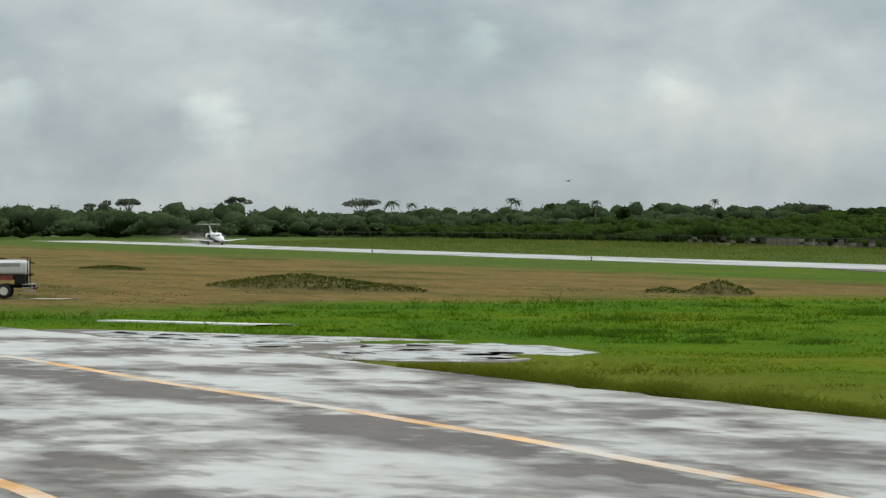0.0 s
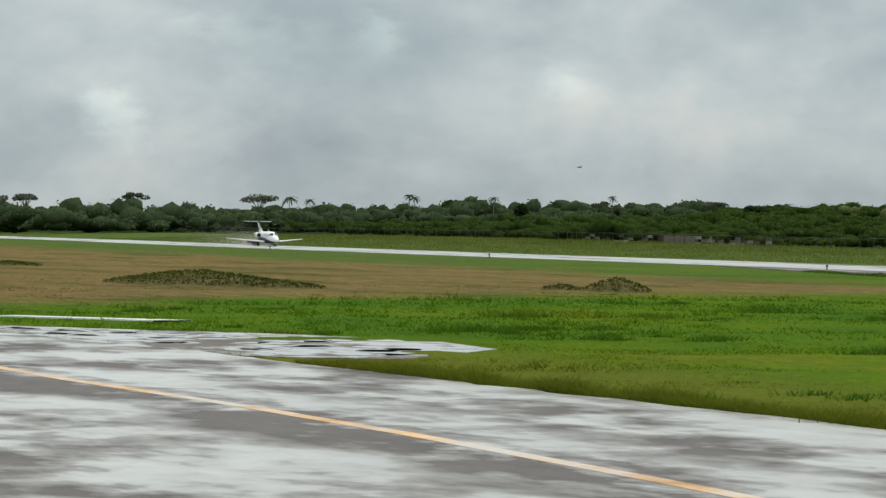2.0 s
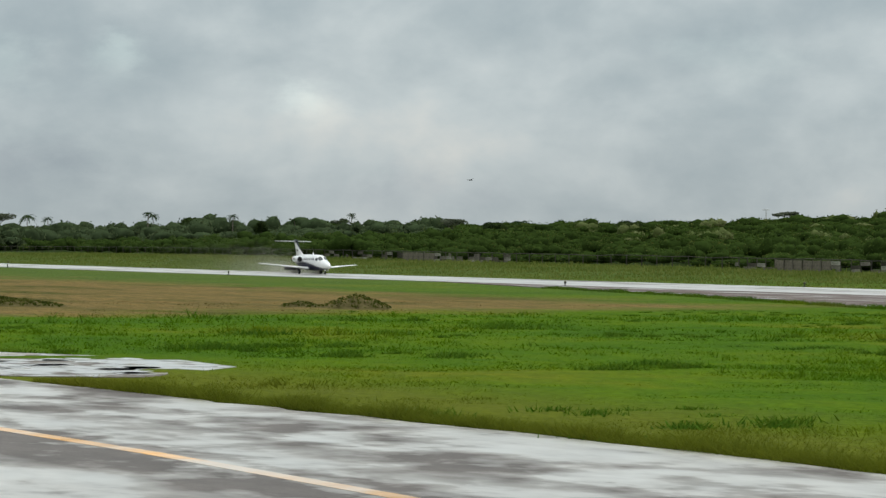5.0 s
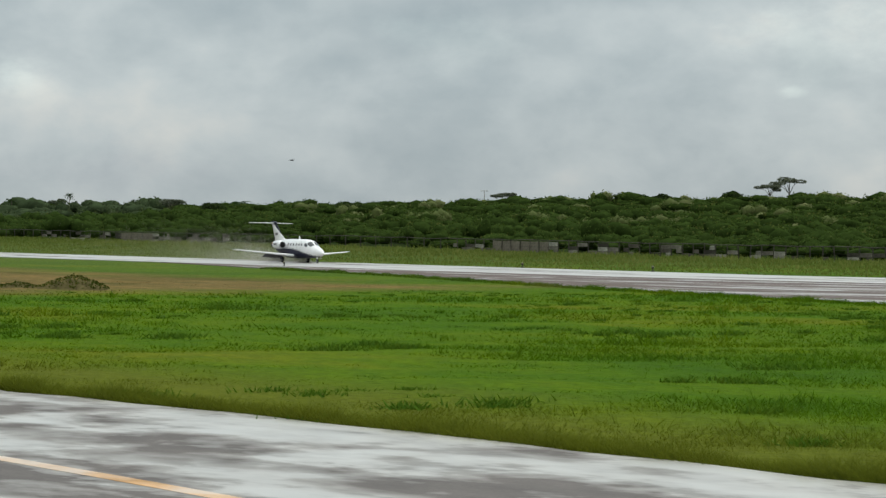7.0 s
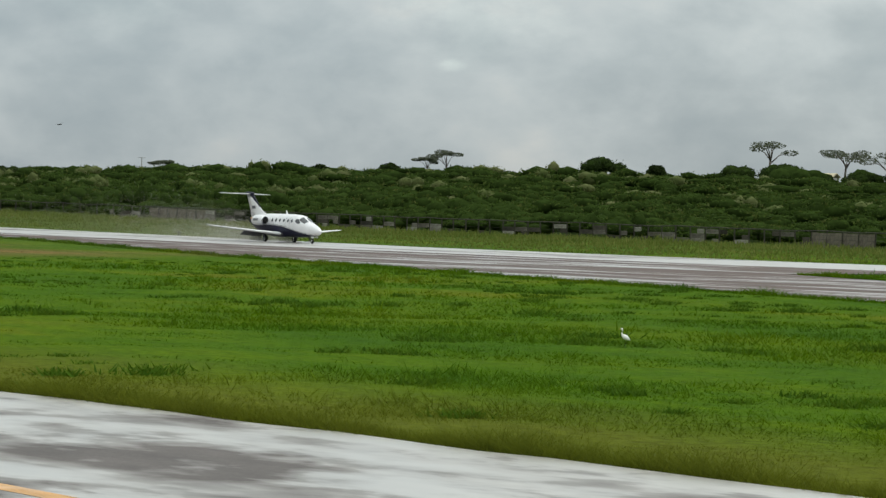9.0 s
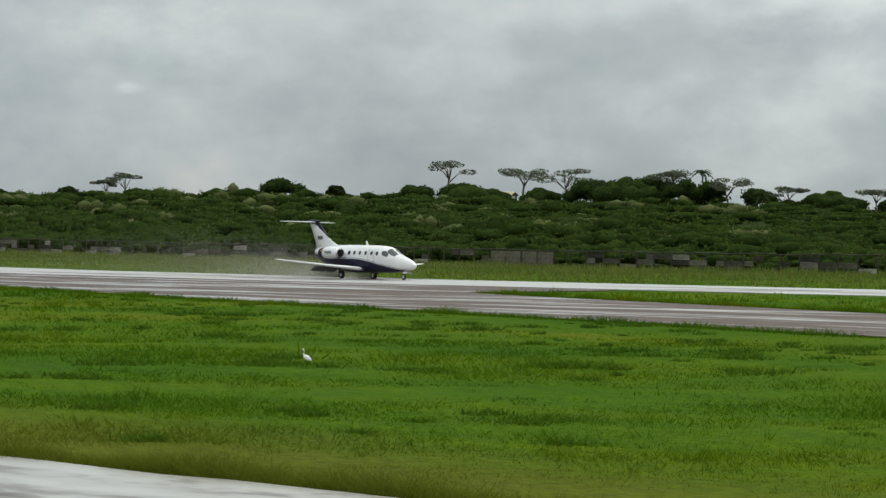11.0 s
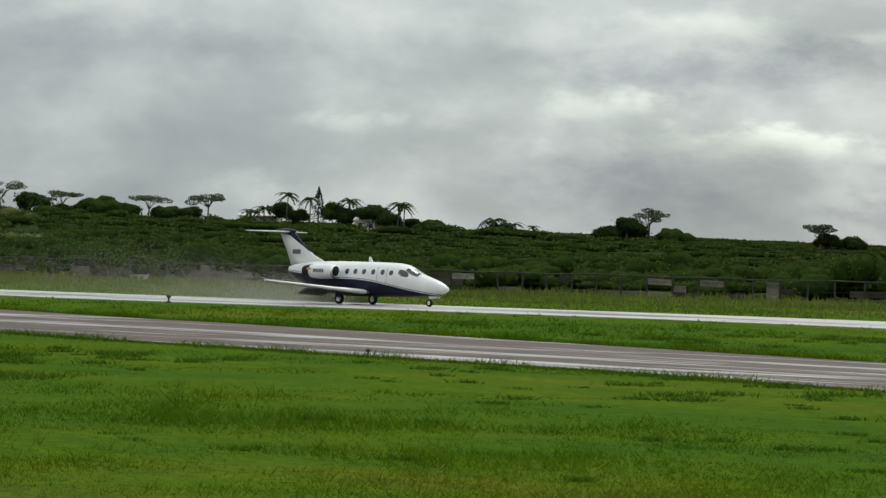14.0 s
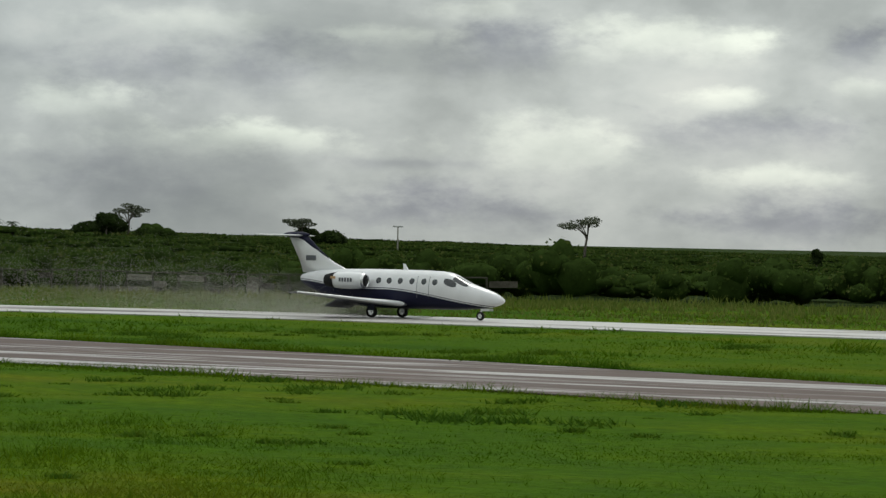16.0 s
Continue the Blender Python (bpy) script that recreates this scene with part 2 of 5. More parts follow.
def mat_wet_asphalt(name, dry_col, wet_amount, stretch, offset=0.0, angle=0.0, glare_col=(0.36, 0.345, 0.325), sheen=0.3, lanes=(), soft=1.0, fine=0.40):
    """Worn asphalt, drying after rain: matt where it has dried, mirror-like where water stands, with the sky's glare
    put into the wet colour.
    lanes: y, half width, share of paving lanes that drain faster (-) or hold more water (+)."""
    m = bpy.data.materials.new(name)
    nt = tree_of(m)
    pos = coords(nt, "Object")
    streak = noise_node(nt, mapped(nt, pos, (stretch[0], stretch[1], 0), (offset, 0, 0), (0, 0, angle)), 1.0, 4, 0.5, 0.15)
    blot = noise_node(nt, mapped(nt, pos, (stretch[0] * 3.4, stretch[1] * 4.0, 0), (4 + offset, 2, 0), (0, 0, angle)), 1.0, 4, 0.55, 0.1)
    f = math_node(nt, "MULTIPLY_ADD", streak, 1.0 - fine, math_node(nt, "MULTIPLY", blot, fine))
    if lanes:
        xyz = nt.nodes.new("ShaderNodeSeparateXYZ")
        nt.links.new(pos, xyz.inputs[0])
        # the lanes run straight beside the stand and bend away far along the apron
        bend = math_node(nt, "MAXIMUM", math_node(nt, "MULTIPLY_ADD", xyz.outputs[0], -1.0, -62.0), 0.0)
        across = math_node(nt, "ADD", xyz.outputs[1], math_node(nt, "MULTIPLY_ADD", math_node(nt, "MULTIPLY", bend, bend), 0.0006, math_node(nt, "MULTIPLY", bend, 0.045)))
        across = math_node(nt, "ADD", across, math_node(nt, "MULTIPLY_ADD", blot, 2.4, -1.2))
        for y, half, share in lanes:
            k = nd(nt, "ShaderNodeMapRange")
            k.interpolation_type = "SMOOTHSTEP"
            nt.links.new(math_node(nt, "ABSOLUTE", math_node(nt, "SUBTRACT", across, y)), k.inputs[0])
            for i, v in enumerate((half * 0.4, half * 1.3, share, 0.0), 1):
                k.inputs[i].default_value = v
            f = math_node(nt, "ADD", f, k.outputs[0])
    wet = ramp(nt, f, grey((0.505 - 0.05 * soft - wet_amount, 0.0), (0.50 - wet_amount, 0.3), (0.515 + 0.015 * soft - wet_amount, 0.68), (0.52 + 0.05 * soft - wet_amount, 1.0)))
    grain = noise_node(nt, mapped(nt, pos, (14, 14, 14)), 1.0, 3, 0.7)
    wear = noise_node(nt, mapped(nt, pos, (0.35, 0.9, 0)), 1.0, 5, 0.6)
    col = mix_col(nt, 1.0, dry_col, ramp(nt, wear, grey((0.3, 0.7), (0.7, 1.3))), "MULTIPLY")
    col = mix_col(nt, 1.0, col, ramp(nt, grain, grey((0.3, 0.8), (0.7, 1.2))), "MULTIPLY")
    # wet areas take a pale colour that stands for reflected sky
    col = mix_col(nt, wet, col, mix_col(nt, 1.0, glare_col, ramp(nt, wear, grey((0.3, 0.8), (0.7, 1.15))), "MULTIPLY"))
    rough = ramp(nt, wet, grey((0.0, 0.6), (0.5, sheen + 0.08), (1.0, sheen)))
    spec = ramp(nt, wet, grey((0.0, 0.10), (0.5, 0.5), (1.0, 1.0)))
    b = finish(nt, col, rough, grain, 0.03, 0.01, spec=spec, coat=wet)
    b.inputs["Coat Roughness"].default_value, b.inputs["Coat IOR"].default_value = sheen, 1.5
    return m


def mat_plain(name, col, rough=0.6, metallic=0.0, vary=0.25, scale=3.0, spec=0.5, bump=0.15, coat=0.0):
    m = bpy.data.materials.new(name)
    nt = tree_of(m)
    pos = coords(nt, "Object")
    n1 = noise_node(nt, pos, scale, 5, 0.6)
    n2 = noise_node(nt, pos, scale * 9, 3, 0.6)
    f = math_node(nt, "MULTIPLY_ADD", n1, 0.7, math_node(nt, "MULTIPLY", n2, 0.3))
    c = mix_col(nt, 1.0, col, ramp(nt, f, grey((0.3, 1 - vary), (0.7, 1 + vary))), "MULTIPLY")
    finish(nt, c, rough, n2, bump, 0.01, metallic, spec, coat)
    return m


def mat_leaf(name, cols, grainy=0.09, through_leaf=0.3):
    m = bpy.data.materials.new(name)
    nt = tree_of(m)
    pos = coords(nt, "Object")
    geo = nt.nodes.new("ShaderNodeNewGeometry")
    big = noise_node(nt, mapped(nt, pos, (grainy, grainy * 1.3, 0.3)), 1.0, 4, 0.6)
    f = math_node(nt, "MULTIPLY_ADD", big, 0.75, math_node(nt, "MULTIPLY", geo.outputs["Random Per Island"], 0.25))
    n = len(cols)
    c = ramp(nt, f, [(0.32 + 0.36 * i / (n - 1), k) for i, k in enumerate(cols)])
    thin_leaf(nt, c, through_leaf)
    return m


GROUND, BLADE = mat_ground(), mat_blade()
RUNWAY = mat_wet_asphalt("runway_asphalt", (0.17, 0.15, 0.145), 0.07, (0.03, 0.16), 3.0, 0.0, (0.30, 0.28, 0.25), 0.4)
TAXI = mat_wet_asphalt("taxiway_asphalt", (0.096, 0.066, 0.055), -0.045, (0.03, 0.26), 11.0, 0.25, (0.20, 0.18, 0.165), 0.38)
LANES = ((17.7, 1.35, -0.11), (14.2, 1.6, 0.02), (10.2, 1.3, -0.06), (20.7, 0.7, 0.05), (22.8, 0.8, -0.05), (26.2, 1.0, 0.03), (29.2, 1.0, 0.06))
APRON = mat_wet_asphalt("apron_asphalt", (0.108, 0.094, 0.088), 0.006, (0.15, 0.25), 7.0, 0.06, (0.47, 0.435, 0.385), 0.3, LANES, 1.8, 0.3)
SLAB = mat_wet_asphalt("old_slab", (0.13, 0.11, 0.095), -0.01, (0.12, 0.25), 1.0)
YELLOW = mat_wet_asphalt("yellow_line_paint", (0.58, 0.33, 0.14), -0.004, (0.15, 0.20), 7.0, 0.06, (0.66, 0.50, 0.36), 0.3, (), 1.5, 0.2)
WHITE_PAINT = mat_plain("white_line_paint", (0.62, 0.62, 0.6), 0.45, vary=0.3, scale=0.8)
BUSH = mat_leaf("bush_leaf", [(0.028, 0.050, 0.010), (0.040, 0.070, 0.013), (0.055, 0.088, 0.017), (0.095, 0.108, 0.030)], 0.16)
# paler and greyer than the near bush: distance haze put into the colour
HAZED_LEAF = mat_leaf("hazed_woods_leaf", [(0.050, 0.072, 0.034), (0.062, 0.086, 0.040), (0.080, 0.104, 0.050)], 0.05)
PALE_BUSH = mat_leaf("pale_blossom_leaf", [(0.085, 0.115, 0.035), (0.12, 0.145, 0.052), (0.17, 0.185, 0.08)])
# foliage cores, coloured dark to stand for the shade deep inside
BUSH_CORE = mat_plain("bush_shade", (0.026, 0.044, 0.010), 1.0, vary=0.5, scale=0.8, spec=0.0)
# the far woods' shade cores carry the same haze in their colour
HAZED_CORE = mat_plain("hazed_woods_shade", (0.040, 0.058, 0.028), 1.0, vary=0.4, scale=0.4, spec=0.0)
TREE_LEAF = mat_leaf("tree_leaf", [(0.028, 0.044, 0.016), (0.040, 0.062, 0.020), (0.058, 0.082, 0.028)], 0.12, 0.4)
# greyish pale crowns, lightened further in colour for the haze of distance
PALE_HAZY_LEAF = mat_leaf("pale_hazy_tree_leaf", [(0.085, 0.100, 0.068), (0.110, 0.126, 0.086), (0.140, 0.155, 0.108)], 0.09, 0.5)
PALM_LEAF = mat_leaf("palm_leaf", [(0.020, 0.040, 0.014), (0.032, 0.056, 0.018), (0.045, 0.070, 0.022)])
BARK = mat_plain("bark", (0.13, 0.115, 0.095), 0.9, vary=0.4, scale=2.0, spec=0.1)
CONCRETE = mat_plain("weathered_concrete", (0.30, 0.285, 0.25), 0.85, vary=0.45, scale=0.9, spec=0.2)


# ---- mesh helpers ----
def part(name, bm, material, parent=None, label="", smooth_faces=False):
    me = bpy.data.meshes.new(name)
    bm.to_mesh(me)
    bm.free()
    if smooth_faces:
        for p in me.polygons:
            p.use_smooth = True
    for k in (material if isinstance(material, (list, tuple)) else [material]):
        me.materials.append(k)
    ob = new(name, me)
    if parent:
        ob.parent = parent
    if label:
        tagged(ob, label)
    return ob


def mesh_arrays(name, verts, faces, material, parent=None, smooth_faces=False):
    """One mesh from arrays of vertices and of faces of equal size."""
    verts, faces = np.asarray(verts, np.float32), np.asarray(faces, np.int32)
    me = bpy.data.meshes.new(name)
    n, k = faces.shape
    me.vertices.add(len(verts))
    me.vertices.foreach_set("co", verts.ravel())
    me.loops.add(n * k)
    me.loops.foreach_set("vertex_index", faces.ravel())
    me.polygons.add(n)
    me.polygons.foreach_set("loop_start", np.arange(0, n * k, k, dtype=np.int32))
    me.polygons.foreach_set("use_smooth", np.full(n, smooth_faces))
    me.update(calc_edges=True)
    me.materials.append(material)
    ob = new(name, me)
    if parent:
        ob.parent = parent
    return ob


def empty(name, m=None):
    ob = new(name)
    ob.empty_display_size = 0.3
    if m is not None:
        ob.matrix_world = m
    return ob


def box(bm, cx, cy, cz, sx, sy, sz, bevel=0.0, rz=0.0):
    r = bmesh.ops.create_cube(bm, size=1.0, matrix=pose(cx, cy, cz, 0, 0, rz) @ Matrix.Diagonal((sx, sy, sz, 1)))
    if bevel:
        edges = {e for v in r["verts"] for e in v.link_edges}
        bmesh.ops.bevel(bm, geom=list(edges), offset=bevel, segments=2, affect="EDGES", profile=0.6)
    return bm


def tube(bm, pts, radii, sides=8, cap=True):
    """A round bar along pts."""
    rings = []
    for i, p in enumerate(pts):
        p = Vector(p)
        a = Vector(pts[max(i - 1, 0)])
        b = Vector(pts[min(i + 1, len(pts) - 1)])
        q = (b - a).to_track_quat("Z", "Y")
        rings.append([bm.verts.new(p + q @ Vector((radii[i] * math.cos(2 * math.pi * k / sides), radii[i] * math.sin(2 * math.pi * k / sides), 0))) for k in range(sides)])
    for r0, r1 in zip(rings, rings[1:]):
        for k in range(sides):
            bm.faces.new((r0[k], r0[(k + 1) % sides], r1[(k + 1) % sides], r1[k]))
    if cap:
        bm.faces.new(rings[0][::-1])
        bm.faces.new(rings[-1])
    return bm


def leaf_quads(rng, centres, size, flat=0.0, faces_out=None):
    """Small leaf clumps, one bent quad each, facing every way (flat: how far they tend to lie level; faces_out: the way they mostly face)."""
    n = len(centres)
    a = rng.normal(size=(n, 3))
    b = rng.normal(size=(n, 3))
    if faces_out is not None:
        w = faces_out + rng.normal(size=(n, 3)) * 0.75
        w /= np.linalg.norm(w, axis=1)[:, None] + 1e-9
        a -= w * (a * w).sum(1)[:, None]
        b -= w * (b * w).sum(1)[:, None]
    a[:, 2] *= 1 - flat
    b[:, 2] *= 1 - flat
    a /= np.linalg.norm(a, axis=1)[:, None] + 1e-9
    b -= a * (a * b).sum(1)[:, None]
    b /= np.linalg.norm(b, axis=1)[:, None] + 1e-9
    s = size * rng.uniform(0.55, 1.35, size=(n, 1))
    a, b = a * s, b * s * 0.7
    v = np.stack([centres - a, centres - b * 0.8, centres + a, centres + b], 1).reshape(-1, 3)
    return v, np.arange(4 * n).reshape(n, 4)


def join_arrays(chunks):
    vs, fs, k = [], [], 0
    for v, f in chunks:
        vs.append(v)
        fs.append(f + k)
        k += len(v)
    return np.concatenate(vs), np.concatenate(fs)


# ---- ground and pavements ----
def build_ground():
    xs = np.unique(np.concatenate([np.linspace(-4500, -1000, 30), np.linspace(-1000, 60, 213), np.linspace(60, 3000, 25)]))
    ys = np.unique(np.concatenate([np.linspace(-800, 0, 14), np.linspace(0, 420, 106), np.linspace(420, 4600, 50)]))
    gx, gy = np.meshgrid(xs, ys, indexing="ij")
    rng = np.random.default_rng(3)
    gz = ground_z(gx, gy)
    lump = rng.normal(size=gx.shape) * 0.035
    lump[(gy < 31) | (gy > 225)] = 0
    lump[(gy > 76) & (gy < 160) & (gx > -360)] = 0
    lump[(gy > 136) & (gy < 160)] = 0
    v = np.stack([gx, gy, gz + lump], -1).reshape(-1, 3)
    nx, ny = gx.shape
    i = np.arange(nx - 1)[:, None] * ny + np.arange(ny - 1)[None]
    f = np.stack([i, i + ny, i + ny + 1, i + 1], -1).reshape(-1, 4)
    ob = mesh_arrays("ground", v, f, GROUND, smooth_faces=True)
    tagged(ob, "grassy airfield ground with dry brown and lush green patches", "ground", kind="structure")


def strip(name, near, far, xs, material, lift, thick=0.05):
    """A pavement between two edge lines y(x), laid on the land, with a thin visible edge."""
    xs = np.asarray(xs, float)
    yn = np.interp(xs, *zip(*near))
    yf = np.interp(xs, *zip(*far))
    ks = np.linspace(0, 1, 9)
    y = yn[:, None] + (yf - yn)[:, None] * ks[None]
    x = np.repeat(xs[:, None], 9, 1)
    z = ground_z(x, y) + lift
    top = np.stack([x, y, z], -1).reshape(-1, 3)
    i = np.arange(len(xs) - 1)[:, None] * 9 + np.arange(8)[None]
    f = [np.stack([i, i + 9, i + 10, i + 1], -1).reshape(-1, 4)]
    v = [top]
    for col, flip in ((0, True), (8, False)):
        e = np.stack([x[:, col], y[:, col], z[:, col]], -1)
        low = e - [0, 0, thick]
        n = len(xs)
        k = sum(len(q) for q in v)
        v += [np.concatenate([e, low])]
        j = np.arange(n - 1) + k
        q = np.stack([j, j + n, j + n + 1, j + 1], -1)
        f.append(q if flip else q[:, ::-1])
    return mesh_arrays(name, np.concatenate(v), np.concatenate(f), material)


RUNWAY_NEAR = [(-1500, 139.5), (-300, 139.5), (-150, 140.0), (-100, 142.0), (1200, 143.0)]
RUNWAY_FAR = [(-1500, 155.0), (1200, 156.0)]
TAXI_NEAR = [(-345, 139.0), (-308, 133), (-255, 125), (-209, 113.5), (-172, 104.5), (-146, 98), (-118, 91), (-90, 85.5), (-66, 83.0), (-40, 77.5), (0, 69), (80, 52)]
TAXI_FAR = [(-345, 139.5), (-176, 139.8), (-163, 139.8), (-160.5, 124), (-150, 120.5), (-130, 114), (-109, 107), (-84, 103), (-61, 98.5), (-44, 93), (0, 83), (80, 66)]
APRON_EDGE = [(-420, -28), (-230, 5), (-165, 16), (-136, 21.6), (-110, 24.9), (-85, 26.6), (-66, 28.2), (-42, 29.4), (40, 31), (200, 33)]


def wavy(line, step, amp, seed):
    rng = np.random.default_rng(seed)
    xs = np.arange(line[0][0], line[-1][0], step)
    ys = np.interp(xs, *zip(*line)) + rng.normal(size=len(xs)) * amp
    return list(zip(xs, ys))


build_ground()
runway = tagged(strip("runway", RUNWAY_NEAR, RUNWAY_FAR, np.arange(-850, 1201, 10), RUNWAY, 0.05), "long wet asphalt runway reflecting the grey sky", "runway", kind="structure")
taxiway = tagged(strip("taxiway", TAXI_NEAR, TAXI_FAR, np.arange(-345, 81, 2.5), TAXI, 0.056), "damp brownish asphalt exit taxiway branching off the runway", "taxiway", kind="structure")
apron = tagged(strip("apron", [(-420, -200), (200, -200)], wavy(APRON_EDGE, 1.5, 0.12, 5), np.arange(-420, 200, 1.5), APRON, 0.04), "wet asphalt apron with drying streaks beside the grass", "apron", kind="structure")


def line_strip(name, line, width, material, lift, label):
    near = [(x, y - width / 2) for x, y in line]
    far = [(x, y + width / 2) for x, y in line]
    ob = strip(name, near, far, np.arange(line[0][0], line[-1][0], 2.0), material, lift, 0.003)
    return tagged(ob, label, "line marking", kind="structure")


line_strip("yellow_line", [(-300, -20), (-150, 11), (-104, 16.9), (-86, 17.7), (-73, 18.7), (-62, 19.2), (-50, 19.4), (60, 19.6)], 0.42, YELLOW, 0.046, "faded yellow painted guide line on wet asphalt")
line_strip("yellow_line", [(-120, 2.5), (-70, 7.2), (-52, 8.4), (40, 10)], 0.42, YELLOW, 0.046, "faded yellow painted guide line on wet asphalt")


# ---- slab, white strips, mounds ----
def build_slab():
    """An old paved patch beside the apron, broken into plates."""
    rng = np.random.default_rng(8)
    slab = tagged(strip("paved_patch", [(-134, 22), (-127, 22.9), (-101, 25.8), (-99, 27.2), (-97, 29.5)], [(-134, 24), (-126, 28.5), (-120, 32.5), (-112, 35.4), (-104, 35.0), (-99, 31.5), (-97, 29.8)],
                        np.arange(-134, -96.9, 0.5), SLAB, 0.03), "old weedy paved patch with puddled plates", "paving", kind="structure")
    for _ in range(70):
        x = rng.uniform(-130, -99)
        lo, hi = np.interp(x, [-134, -127, -101, -97], [22, 23.2, 26.2, 29]), np.interp(x, [-134, -126, -120, -112, -104, -98], [24, 28, 32, 34.8, 34.4, 30.5])
        if hi - lo < 1.5:
            continue
        y = rng.uniform(lo + 0.5, hi - 0.4)
        bm = bmesh.new()
        n = rng.integers(6, 9)
        ring = [bm.verts.new((x + rng.uniform(0.6, 1.5) * math.cos(2 * math.pi * k / n), y + rng.uniform(0.35, 0.8) * math.sin(2 * math.pi * k / n), 0.045)) for k in range(n)]
        low = [bm.verts.new((v.co.x * 1.0, v.co.y, 0.02)) for v in ring]
        bm.faces.new(ring)
        for k in range(n):
            bm.faces.new((ring[k], low[k], low[(k + 1) % n], ring[(k + 1) % n]))
        bmesh.ops.recalc_face_normals(bm, faces=bm.faces)
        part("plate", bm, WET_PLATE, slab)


WET_PLATE = mat_wet_asphalt("wet_plate", (0.30, 0.27, 0.24), 0.10, (0.15, 0.3), 2.0)
build_slab()
tagged(strip("concrete_kerb_strip", [(-146, 26.8), (-137, 31.6)], [(-146, 27.9), (-137, 33.2)], np.arange(-146, -136.9, 0.75), WHITE_PAINT, 0.06, 0.06), "low pale concrete strip half hidden in grass", "kerb", kind="structure")
tagged(strip("painted_mark", [(-193, 30.4), (-190, 33.0)], [(-193, 31.2), (-190, 33.9)], np.arange(-193, -189.9, 0.5), WHITE_PAINT, 0.06, 0.06), "white painted ground mark in the grass", "line marking", kind="structure")


def mound(x, y, length, width, height, seed, label, turn=20.0):
    rng = np.random.default_rng(seed)
    n, m = 40, 20
    u, w = np.meshgrid(np.linspace(-1, 1, n), np.linspace(-1, 1, m), indexing="ij")
    r = np.sqrt(u ** 2 + w ** 2)
    h = np.clip(1 - r, 0, 1) ** 0.7
    wave = sum(np.sin(u * rng.uniform(4, 16) + rng.uniform(0, 6)) * np.cos(w * rng.uniform(3, 10) + rng.uniform(0, 6)) for _ in range(6)) / 6
    z = height * h * (0.75 + 0.9 * wave) + rng.normal(size=u.shape) * 0.07 * (h > 0)
    ct, st = math.cos(radians(turn)), math.sin(radians(turn))
    gx, gy = x + ct * u * length / 2 - st * w * width / 2, y + st * u * length / 2 + ct * w * width / 2
    v = np.stack([gx, gy, ground_z(gx, gy) + np.maximum(z, 0) - 0.03], -1).reshape(-1, 3)
    i = np.arange(n - 1)[:, None] * m + np.arange(m - 1)[None]
    f = np.stack([i, i + m, i + m + 1, i + 1], -1).reshape(-1, 4)
    root = empty("earth_mound")
    mesh_arrays("earth", v, f, MOUND, root, True)
    k = int(length * width * 34)
    a, b = rng.uniform(-1, 1, k), rng.uniform(-1, 1, k)
    keep = a * a + b * b < 0.95
    a, b = a[keep], b[keep]
    hz = height * np.clip(1 - np.sqrt(a * a + b * b), 0, 1) ** 0.7
    px, py = x + ct * a * length / 2 - st * b * width / 2, y + st * a * length / 2 + ct * b * width / 2
    c = np.stack([px, py, ground_z(px, py) + hz + rng.uniform(0, 0.12, len(a))], -1)
    lv, lf = leaf_quads(rng, c, 0.10, 0.3)
    weeds = mesh_arrays("weed_cover", lv, lf, WEED, root)
    tagged(weeds, kind="stuff")
    tagged(root, label, "mound")


MOUND = mat_plain("turned_earth", (0.10, 0.085, 0.035), 0.95, vary=0.5, scale=0.7, spec=0.05, bump=0.6)
WEED = mat_leaf("weed_leaf", [(0.040, 0.056, 0.010), (0.068, 0.080, 0.016), (0.110, 0.105, 0.028)])
LONG_MOUND, SMALL_MOUND, HEAP = "long low mound of earth overgrown with olive weeds", "small dark mound of earth with weeds", "low dark heap of earth in the dry field"
mound(-219, 53.5, 21, 6, 0.95, 1, LONG_MOUND, 21)
mound(-209, 56.6, 7, 3, 0.4, 7, LONG_MOUND, 24)
mound(-200.5, 75.2, 5.6, 3.4, 0.85, 2, SMALL_MOUND, 17)
mound(-206, 73.6, 4, 2, 0.35, 5, HEAP, 17)
mound(-290, 45, 13, 4, 0.5, 3, HEAP, 12)
mound(-390, 60, 22, 6, 0.6, 4, HEAP, 10)
mound(-330, 62, 14, 4, 0.35, 6, HEAP, 12)


# ---- grass ----
def blades(rng, px, py, height, width, lean=0.95):
    n = len(px)
    pz = ground_z(px, py) - 0.02
    a = rng.uniform(0, 2 * math.pi, n)
    h = height * rng.uniform(0.5, 1.3, n)
    w = width * rng.uniform(0.6, 1.4, n)
    dx, dy = np.cos(a) * w, np.sin(a) * w
    lx, ly = rng.normal(size=n) * lean * h, rng.normal(size=n) * lean * h
    v = np.stack([np.stack([px - dx, py - dy, pz], -1), np.stack([px + dx, py + dy, pz], -1), np.stack([px + lx, py + ly, pz + h], -1)], 1).reshape(-1, 3)
    return v, np.arange(3 * n).reshape(n, 3)


